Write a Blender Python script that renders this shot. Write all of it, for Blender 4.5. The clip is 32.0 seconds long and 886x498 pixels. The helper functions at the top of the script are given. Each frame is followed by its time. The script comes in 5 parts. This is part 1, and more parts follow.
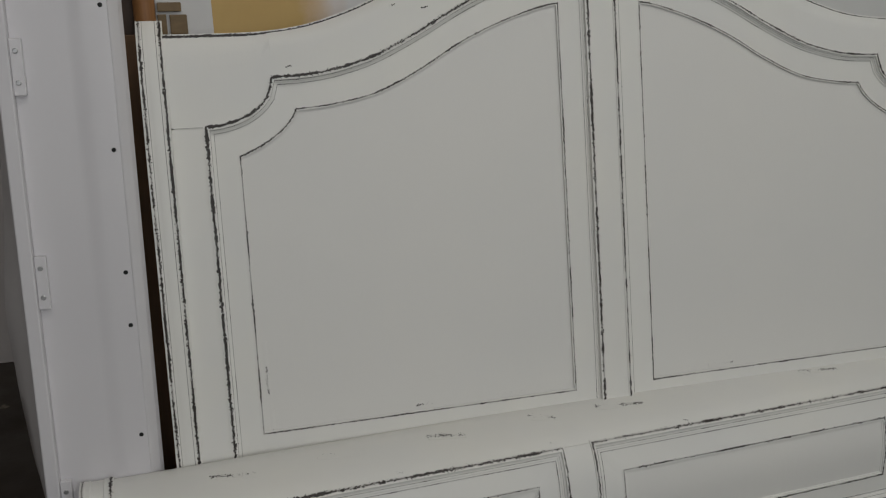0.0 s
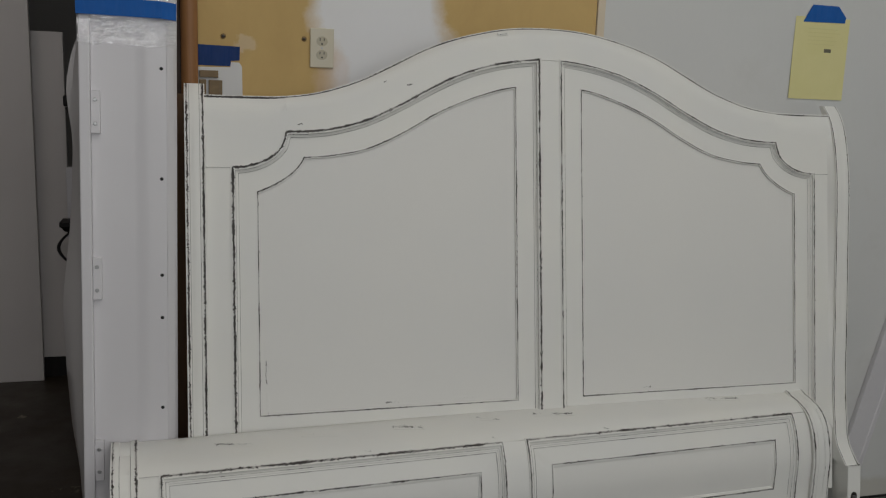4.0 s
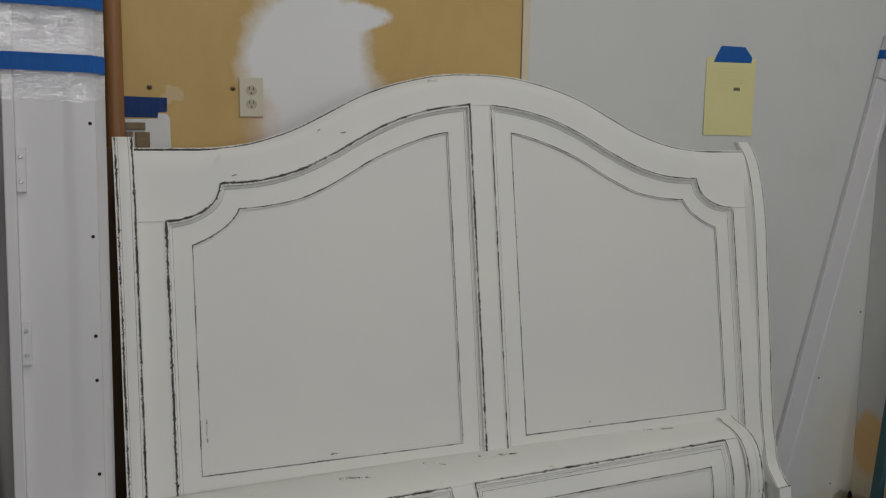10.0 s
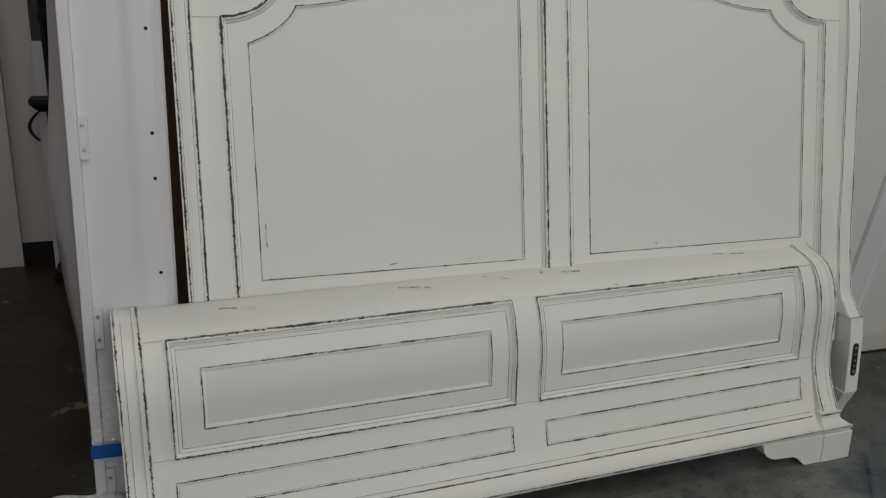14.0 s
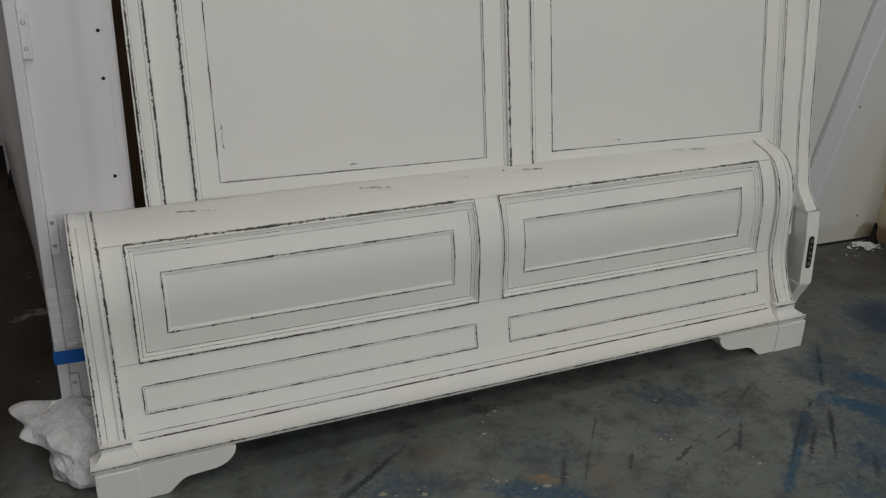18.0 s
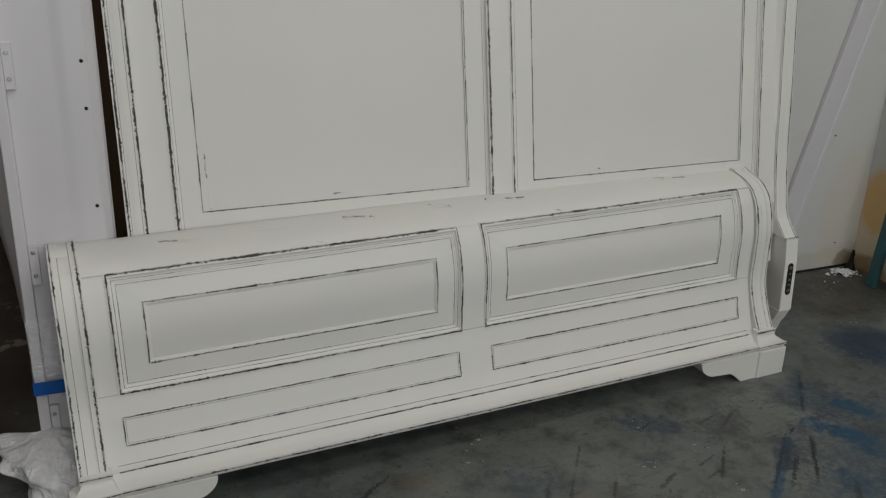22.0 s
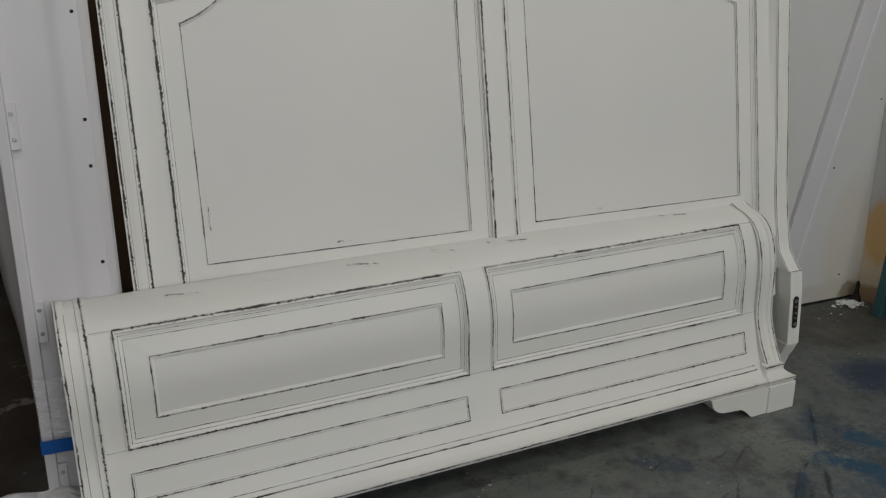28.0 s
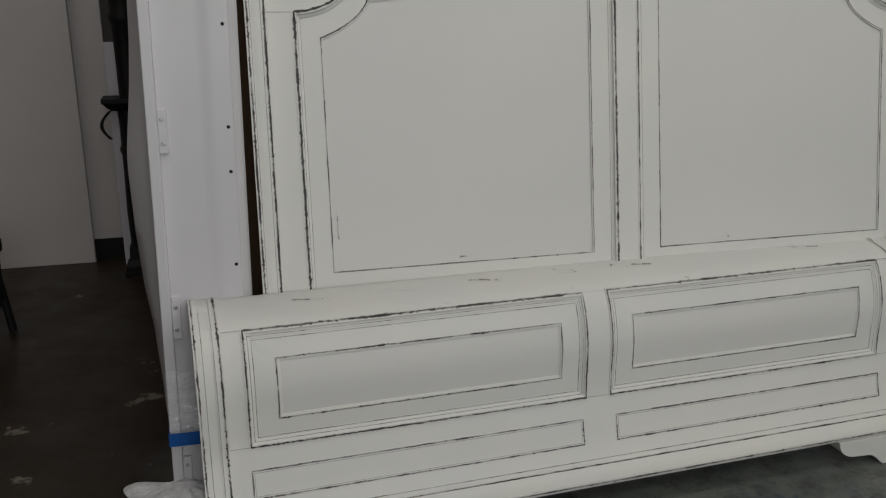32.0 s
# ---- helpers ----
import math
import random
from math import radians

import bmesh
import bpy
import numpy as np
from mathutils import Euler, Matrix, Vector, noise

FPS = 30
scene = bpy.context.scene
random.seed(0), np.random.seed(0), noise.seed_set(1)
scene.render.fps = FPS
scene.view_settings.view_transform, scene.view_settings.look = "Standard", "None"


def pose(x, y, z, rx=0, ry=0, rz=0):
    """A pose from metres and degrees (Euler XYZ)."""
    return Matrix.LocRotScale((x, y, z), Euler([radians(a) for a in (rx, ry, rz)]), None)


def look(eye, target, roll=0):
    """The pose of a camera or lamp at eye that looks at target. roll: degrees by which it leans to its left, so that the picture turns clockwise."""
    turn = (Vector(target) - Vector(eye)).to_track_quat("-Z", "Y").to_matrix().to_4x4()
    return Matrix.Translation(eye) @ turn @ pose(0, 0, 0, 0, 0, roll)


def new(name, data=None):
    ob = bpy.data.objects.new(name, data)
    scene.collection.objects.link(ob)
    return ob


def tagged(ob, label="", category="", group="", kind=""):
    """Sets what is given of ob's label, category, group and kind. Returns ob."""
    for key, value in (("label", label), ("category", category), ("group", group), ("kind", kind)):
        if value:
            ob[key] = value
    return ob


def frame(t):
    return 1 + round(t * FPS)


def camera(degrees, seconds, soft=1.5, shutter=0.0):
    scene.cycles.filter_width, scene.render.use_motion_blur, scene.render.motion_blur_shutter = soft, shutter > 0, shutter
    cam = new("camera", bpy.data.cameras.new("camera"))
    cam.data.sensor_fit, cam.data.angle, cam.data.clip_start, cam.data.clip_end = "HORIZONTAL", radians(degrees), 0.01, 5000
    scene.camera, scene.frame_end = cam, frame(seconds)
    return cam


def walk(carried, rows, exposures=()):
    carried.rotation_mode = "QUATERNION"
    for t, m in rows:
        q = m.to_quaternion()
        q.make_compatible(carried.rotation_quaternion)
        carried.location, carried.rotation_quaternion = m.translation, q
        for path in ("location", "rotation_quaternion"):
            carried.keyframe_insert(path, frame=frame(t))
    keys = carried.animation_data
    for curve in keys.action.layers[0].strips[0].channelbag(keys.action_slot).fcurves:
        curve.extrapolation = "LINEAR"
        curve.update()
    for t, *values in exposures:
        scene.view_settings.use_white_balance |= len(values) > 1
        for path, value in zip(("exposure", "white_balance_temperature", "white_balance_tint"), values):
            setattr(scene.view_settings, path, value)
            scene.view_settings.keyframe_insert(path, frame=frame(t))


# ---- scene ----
cam = camera(52.75, 32.0, soft=1.15)
# seconds, x, y, z, yaw, pitch, roll
ROWS = [
    (0.0, -0.9374, -1.8055, 1.5531, -15.785, -15.584, -0.910),
    (0.5, -0.9788, -1.9604, 1.5236, -15.488, -13.556, 0.028),
    (1.0, -1.0377, -2.0461, 1.5235, -16.193, -13.399, 0.280),
    (1.5, -1.1299, -2.0969, 1.5000, -17.463, -13.353, 0.197),
    (2.0, -1.2079, -2.1257, 1.5028, -20.359, -15.196, 0.113),
    (2.5, -1.1471, -2.1866, 1.5185, -19.181, -15.293, 0.682),
    (3.0, -1.0396, -2.2886, 1.5343, -15.742, -12.292, 2.232),
    (3.5, -1.0048, -2.3247, 1.5496, -15.042, -10.147, 2.327),
    (5.5, -1.0884, -2.2579, 1.5020, -22.081, -12.343, 1.825),
    (6.0, -1.0918, -2.2580, 1.5042, -21.792, -13.033, 1.970),
    (6.5, -1.0937, -2.2557, 1.4711, -21.985, -15.508, 1.578),
    (7.0, -1.0889, -2.2534, 1.4696, -21.729, -16.932, 1.550),
    (7.5, -1.0910, -2.2550, 1.4740, -21.527, -17.058, 1.512),
    (8.0, -1.0891, -2.2491, 1.4733, -21.645, -17.449, 1.453),
    (8.5, -1.0908, -2.2423, 1.4734, -21.801, -17.757, 1.549),
    (9.0, -1.0851, -2.2685, 1.5581, -21.770, -15.540, 1.665),
    (9.5, -1.0933, -2.2841, 1.5711, -21.823, -10.969, 1.294),
    (10.0, -1.0995, -2.2832, 1.5695, -22.061, -8.037, 0.935),
    (10.5, -1.1068, -2.2708, 1.5545, -22.233, -6.489, 0.655),
    (11.0, -1.1016, -2.2688, 1.5476, -22.117, -6.139, 0.363),
    (11.5, -1.1047, -2.2650, 1.5395, -22.158, -5.908, 0.349),
    (12.0, -1.1187, -2.2610, 1.5358, -21.787, -6.066, 0.749),
    (12.5, -1.1133, -2.2515, 1.5165, -21.249, -6.675, 0.714),
    (13.0, -1.1001, -2.2410, 1.4308, -20.795, -9.069, 0.235),
    (13.5, -1.0886, -2.2292, 1.4247, -20.015, -14.518, 0.867),
    (14.0, -1.0812, -2.2217, 1.4206, -18.285, -17.181, 1.267),
    (14.5, -1.0820, -2.2225, 1.4211, -18.458, -18.377, 1.442),
    (15.0, -1.0782, -2.2188, 1.4190, -19.554, -20.603, 1.554),
    (15.5, -1.0737, -2.2143, 1.4166, -19.437, -21.296, 1.799),
    (17.5, -1.0703, -2.2108, 1.4147, -19.950, -23.355, 1.561),
    (18.0, -1.0706, -2.2110, 1.4148, -20.887, -23.542, 1.309),
    (18.5, -1.0744, -2.2149, 1.4169, -22.286, -23.757, 1.269),
    (19.0, -1.0794, -2.2199, 1.4197, -22.409, -23.543, 1.649),
    (19.5, -1.0803, -2.2209, 1.4202, -22.469, -23.535, 1.544),
    (20.0, -1.0811, -2.2217, 1.4206, -22.486, -23.400, 1.669),
    (20.5, -1.0789, -2.2195, 1.4194, -22.308, -22.965, 1.790),
    (21.0, -1.0764, -2.2170, 1.4180, -22.069, -22.613, 1.736),
    (21.5, -1.0761, -2.2167, 1.4179, -22.105, -22.167, 1.610),
    (22.0, -1.0759, -2.2164, 1.4177, -22.098, -21.692, 1.533),
    (22.5, -1.0760, -2.2166, 1.4178, -22.179, -21.513, 1.280),
    (23.0, -1.0748, -2.2154, 1.4172, -22.327, -21.077, 1.014),
    (23.5, -1.0743, -2.2149, 1.4169, -22.385, -20.806, 0.577),
    (24.0, -1.0762, -2.2168, 1.4179, -22.451, -20.440, 0.452),
    (24.5, -1.0770, -2.2176, 1.4184, -22.600, -20.222, 0.189),
    (25.0, -1.0783, -2.2189, 1.4191, -22.460, -19.995, 0.165),
    (25.5, -1.0788, -2.2195, 1.4194, -22.558, -19.643, -0.065),
    (27.5, -1.0775, -2.2180, 1.4186, -22.181, -18.954, -0.429),
    (28.0, -1.0804, -2.2211, 1.4203, -21.850, -18.840, -0.429),
    (28.5, -1.0798, -2.2205, 1.4199, -21.902, -18.949, -0.763),
    (29.0, -1.0788, -2.2195, 1.4194, -21.352, -19.020, -0.591),
    (29.5, -1.0839, -2.2246, 1.4222, -20.151, -18.709, -0.387),
    (30.0, -1.0858, -2.2265, 1.4232, -19.550, -18.526, -0.587),
    (30.5, -1.0848, -2.2255, 1.4227, -19.708, -18.459, -0.928),
    (31.0, -1.0864, -2.2272, 1.4236, -19.677, -18.456, -1.032),
    (31.5, -1.1080, -2.2248, 1.4234, -17.355, -17.952, -0.175),
    (32.0, -1.1280, -2.2178, 1.4019, -14.767, -17.235, 0.171),
]


def carried_pose(x, y, z, yaw, pitch, roll):
    eye = Vector((x, y, z))
    way = Vector((-math.sin(radians(yaw)) * math.cos(radians(pitch)), math.cos(radians(yaw)) * math.cos(radians(pitch)), math.sin(radians(pitch))))
    return look(eye, eye + way, roll)


walk(cam, [(t, carried_pose(*r)) for t, *r in ROWS], [(0, -0.25), (3.5, -0.21), (7, -0.13), (9, -0.17), (12.5, -0.22), (14, -0.02), (20, -0.0), (28, -0.04), (32, -0.09)])

# ---- light ----
world = bpy.data.worlds.new("world")
scene.world = world
world.use_nodes = True
world.node_tree.nodes["Background"].inputs[0].default_value = (0.55, 0.6, 0.66, 1)
world.node_tree.nodes["Background"].inputs[1].default_value = 0.05


def area_lamp(x, y, z, sx, sy, watts, colour=(1.0, 0.97, 0.92)):
    d = bpy.data.lights.new("area_light", "AREA")
    d.shape, d.size, d.size_y, d.energy, d.color = "RECTANGLE", sx, sy, watts, colour
    ob = new("area_light", d)
    ob.location = (x, y, z)
    return ob


# ceiling tubes, out of view, spread out for soft overhead light
for lx, ly, lw in ((-0.9, -1.3, 11.5), (1.0, -1.3, 11), (-0.9, -3.4, 16), (1.0, -3.4, 15)):
    area_lamp(lx, ly, 3.5, 1.5, 0.5, lw, (1.0, 0.966, 0.928) if lx < 0 else (0.982, 0.985, 0.935))
area_lamp(-2.7, 0.9, 3.5, 1.2, 0.4, 11, (1.0, 0.93, 0.89))
# added fill behind the camera to light the fronts; there is no opening there
front_fill = area_lamp(-0.2, -5.9, 2.3, 3.4, 2.0, 74, (0.96, 0.98, 1.0))
front_fill.rotation_euler = (radians(90), 0, 0)

# ---- materials ----


def mat(name, colour, rough=0.6, metal=0.0):
    m = bpy.data.materials.new(name)
    m.use_nodes = True
    b = m.node_tree.nodes["Principled BSDF"]
    b.inputs["Base Color"].default_value = (*colour, 1)
    b.inputs["Roughness"].default_value = rough
    b.inputs["Metallic"].default_value = metal
    return m


class Nodes:
    """Short ways to add nodes to a material."""

    def __init__(self, m):
        self.t = m.node_tree
        self.b = self.t.nodes["Principled BSDF"]
        self.co = self.t.nodes.new("ShaderNodeTexCoord").outputs["Object"]

    def put(self, a, b):
        self.t.links.new(a, b)

    def scaled(self, s, loc=(0, 0, 0)):
        n = self.t.nodes.new("ShaderNodeMapping")
        n.inputs["Scale"].default_value = s
        n.inputs["Location"].default_value = loc
        self.put(self.co, n.inputs["Vector"])
        return n.outputs[0]

    def noise(self, scale, detail=4.0, rough=0.55, co=None, distort=0.0):
        n = self.t.nodes.new("ShaderNodeTexNoise")
        n.inputs["Scale"].default_value, n.inputs["Detail"].default_value = scale, detail
        n.inputs["Roughness"].default_value, n.inputs["Distortion"].default_value = rough, distort
        self.put(co or self.co, n.inputs["Vector"])
        return n.outputs["Fac"]

    def ramp(self, fac, lo, hi, a=0.0, b=1.0):
        n = self.t.nodes.new("ShaderNodeMapRange")
        n.inputs["From Min"].default_value, n.inputs["From Max"].default_value = lo, hi
        n.inputs["To Min"].default_value, n.inputs["To Max"].default_value = a, b
        self.put(fac, n.inputs["Value"])
        return n.outputs[0]

    def mix(self, fac, a, b):
        n = self.t.nodes.new("ShaderNodeMix")
        n.data_type = "RGBA"
        for s, v in ((n.inputs[0], fac), (n.inputs[6], a), (n.inputs[7], b)):
            if isinstance(v, (int, float)):
                s.default_value = v
            elif isinstance(v, tuple):
                s.default_value = (*v, 1)
            else:
                self.put(v, s)
        return n.outputs[2]

    def math(self, op, a, b=0.0):
        n = self.t.nodes.new("ShaderNodeMath")
        n.operation = op
        for s, v in zip(n.inputs, (a, b)):
            if isinstance(v, (int, float)):
                s.default_value = v
            else:
                self.put(v, s)
        return n.outputs[0]

    def bump(self, height, strength=0.3, distance=0.002):
        n = self.t.nodes.new("ShaderNodeBump")
        n.inputs["Strength"].default_value, n.inputs["Distance"].default_value = strength, distance
        self.put(height, n.inputs["Height"])
        self.put(n.outputs[0], self.b.inputs["Normal"])

    def colour(self, c):
        self.put(c, self.b.inputs["Base Color"])

    def rough(self, r):
        self.put(r, self.b.inputs["Roughness"])


def painted(name, base, warm, rough=0.5, scale=3.0):
    """Brushed paint: two close tones in soft clouds, fine brush grain and relief."""
    m = mat(name, base, rough)
    n = Nodes(m)
    cloud = n.ramp(n.noise(scale, 3), 0.35, 0.7)
    grain = n.noise(1.0, 5, 0.6, n.scaled((120, 120, 14)))
    n.colour(n.mix(n.math("MULTIPLY", cloud, 0.8), base, warm))
    n.rough(n.ramp(grain, 0.3, 0.7, rough - 0.08, rough + 0.1))
    n.bump(grain, 0.12, 0.0008)
    return m


def worn(name, dark=(0.020, 0.014, 0.011), chip=270.0, line=1.0, least=0.35, base=None):
    """Rubbed-through edge: ragged chips of dark wood in the paint, by how far across the edge and how worn it is there."""
    m = painted(name, *(base or (WHITE, WHITE_WARM)), *((0.5, 1.7) if base else ()))
    n = Nodes(m)
    across = n.t.nodes.new("ShaderNodeAttribute")
    across.attribute_name = "across"
    wear = n.t.nodes.new("ShaderNodeAttribute")
    wear.attribute_name = "wear"
    straight = n.math("SUBTRACT", 1.0, n.math("ABSOLUTE", across.outputs["Fac"]))
    wander = n.math("ADD", n.math("MULTIPLY", n.math("SUBTRACT", n.noise(120.0, 3, 0.6), 0.5), 1.3), n.math("MULTIPLY", n.math("SUBTRACT", n.noise(9.0, 2), 0.5), 0.35))
    bent = n.math("ADD", across.outputs["Fac"], wander)
    mid = n.math("MAXIMUM", n.math("SUBTRACT", 1.0, n.math("ABSOLUTE", bent)), 0.0)
    inside = n.ramp(straight, 0.0, 0.12)
    run = n.ramp(n.noise(17.0, 4, 0.65), 0.34, 0.66)
    fine = n.ramp(n.noise(chip, 2.5, 0.55), 0.25, 0.75)
    local = n.math("ADD", n.math("MULTIPLY", wear.outputs["Fac"], 1.06), n.math("MULTIPLY", n.math("SUBTRACT", run, 0.5), 0.95))
    share = n.math("MULTIPLY", n.math("MULTIPLY", n.math("POWER", mid, 1.3), local), inside)
    chips = n.ramp(n.math("ADD", fine, share), 0.95, 1.02)
    thin = n.math("MULTIPLY", n.math("POWER", straight, 3.6), n.ramp(n.noise(24.0, 4, 0.6), 0.32, 0.58, least * line, 0.95 * line))
    wash = n.math("MULTIPLY", n.math("POWER", straight, 1.3), n.ramp(n.noise(14.0, 4, 0.6), 0.40, 0.66, 0.0, 0.30 * line))
    old = n.b.inputs["Base Color"].links[0].from_socket
    tone = n.mix(thin, n.mix(wash, old, (0.30, 0.26, 0.21)), (0.062, 0.053, 0.044))
    n.colour(n.mix(chips, tone, dark))
    return m


def blob(n, cx, cy, cz, rx, ry, rz, turn=0.0, rag=0.5, scale=14.0, axis=2, thin=1.0, streak=3.0):
    """1 inside a ragged ellipsoid, 0 outside."""
    mp = n.t.nodes.new("ShaderNodeMapping")
    mp.vector_type = "TEXTURE"
    mp.inputs["Location"].default_value = (cx, cy, cz)
    mp.inputs["Scale"].default_value = (rx, ry, rz)
    mp.inputs["Rotation"].default_value[axis] = radians(turn)
    n.put(n.co, mp.inputs["Vector"])
    ln = n.t.nodes.new("ShaderNodeVectorMath")
    ln.operation = "LENGTH"
    n.put(mp.outputs[0], ln.inputs[0])
    d = n.math("ADD", ln.outputs["Value"], n.math("MULTIPLY", n.math("SUBTRACT", n.noise(scale, 5, 0.62), 0.5), rag * 4))
    return n.math("MULTIPLY", n.ramp(d, 1.1, 0.8), n.ramp(n.noise(streak, 7, 0.72, mp.outputs[0]), 0.42, 0.54, thin, 1.0))


WHITE = (0.70, 0.695, 0.672)
WHITE_WARM = (0.745, 0.73, 0.675)
paint = painted("antique_white_paint", WHITE, WHITE_WARM)
PANEL = ((0.68, 0.672, 0.648), (0.71, 0.695, 0.66))
panel_paint = painted("panel_white_paint", *PANEL, 0.5, 1.7)
edge_wear = worn("worn_edge_paint", line=0.95)
fine_wear = worn("fine_worn_line", chip=340.0, line=1.0, least=0.6)
whole_line = worn("unbroken_worn_line", chip=320.0, line=1.0, least=0.85)
dusty_white = painted("dusty_white", (0.57, 0.535, 0.52), (0.62, 0.585, 0.56), 0.5, 1.5)
faint_line = worn("faint_glaze_line", chip=340.0, line=0.3)
dash_wear = worn("dry_rub_marks", chip=300.0, line=0.0)
panel_dash = worn("dry_rub_marks_on_panel", chip=300.0, line=0.0, base=PANEL)
rail_white = painted("rail_white", (0.622, 0.605, 0.625), (0.65, 0.635, 0.648), 0.38)


def make_wall(name, stains):
    m = painted(name, (0.59, 0.593, 0.583), (0.63, 0.625, 0.61), 0.75, 1.2)
    n = Nodes(m)
    c = n.b.inputs["Base Color"].links[0].from_socket
    c = n.mix(n.ramp(n.noise(2.3, 6, 0.65), 0.56, 0.8, 0, 0.35), c, (0.45, 0.44, 0.41))
    for col, amount, args in stains:
        c = n.mix(n.math("MULTIPLY", blob(n, *args), amount), c, col)
    n.colour(c)
    return m


wall_paint = make_wall("wall_white", [
    ((0.44, 0.40, 0.31), 0.4, (1.5, 0.39, 0.0, 0.6, 0.2, 0.10, 0, 0.25, 9)),
    ((0.60, 0.55, 0.44), 0.4, (1.76, 0.39, 0.2, 0.14, 0.2, 0.36, 0, 0.12, 4)),
    ((0.20, 0.15, 0.08), 0.7, (1.80, 0.39, 0.03, 0.05, 0.2, 0.05, 0, 0.3, 14))])
side_wall = make_wall("side_wall_white", [
    ((0.74, 0.62, 0.42), 0.8, (1.85, 0.30, 0.10, 0.5, 0.13, 0.30, 0, 0.12, 5)),
    ((0.68, 0.42, 0.15), 0.8, (1.85, 0.315, 0.295, 0.5, 0.085, 0.14, 0, 0.14, 7)),
    ((0.30, 0.17, 0.06), 0.7, (1.85, 0.30, 0.02, 0.5, 0.10, 0.05, 0, 0.3, 12))])
plain_wall = painted("plain_wall", (0.30, 0.29, 0.28), (0.34, 0.33, 0.31), 0.8, 0.8)


def wooden(name, light, dark, stretch, rough=0.55):
    m = mat(name, light, rough)
    n = Nodes(m)
    g = n.noise(1.0, 6, 0.6, n.scaled(stretch), 0.6)
    n.colour(n.mix(n.ramp(g, 0.35, 0.68), light, dark))
    n.bump(g, 0.2, 0.001)
    return m


def tan_material():
    m = wooden("tan_board", (0.56, 0.385, 0.15), (0.50, 0.34, 0.13), (6, 6, 3), 0.75)
    n = Nodes(m)
    c = n.b.inputs["Base Color"].links[0].from_socket
    for args in ((-0.455, 0.384, 1.76, 0.20, 0.2, 0.24, 0, 0.16, 6), (-0.405, 0.384, 1.55, 0.21, 0.2, 0.24, 0, 0.14, 6), (-0.31, 0.384, 1.885, 0.10, 0.2, 0.045, 0, 0.25, 12)):
        c = n.mix(n.math("MULTIPLY", blob(n, *args), 0.97), c, (0.76, 0.76, 0.77))
    c = n.mix(n.math("MULTIPLY", blob(n, -0.85, 0.384, 1.636, 0.030, 0.2, 0.022, 0, 0.7, 32), 0.26), c, (0.72, 0.68, 0.60))
    c = n.mix(n.math("MULTIPLY", blob(n, -0.60, 0.384, 1.53, 0.06, 0.2, 0.10, 0, 0.3, 9), 0.35), c, (0.66, 0.52, 0.44))
    n.colour(c)
    return m


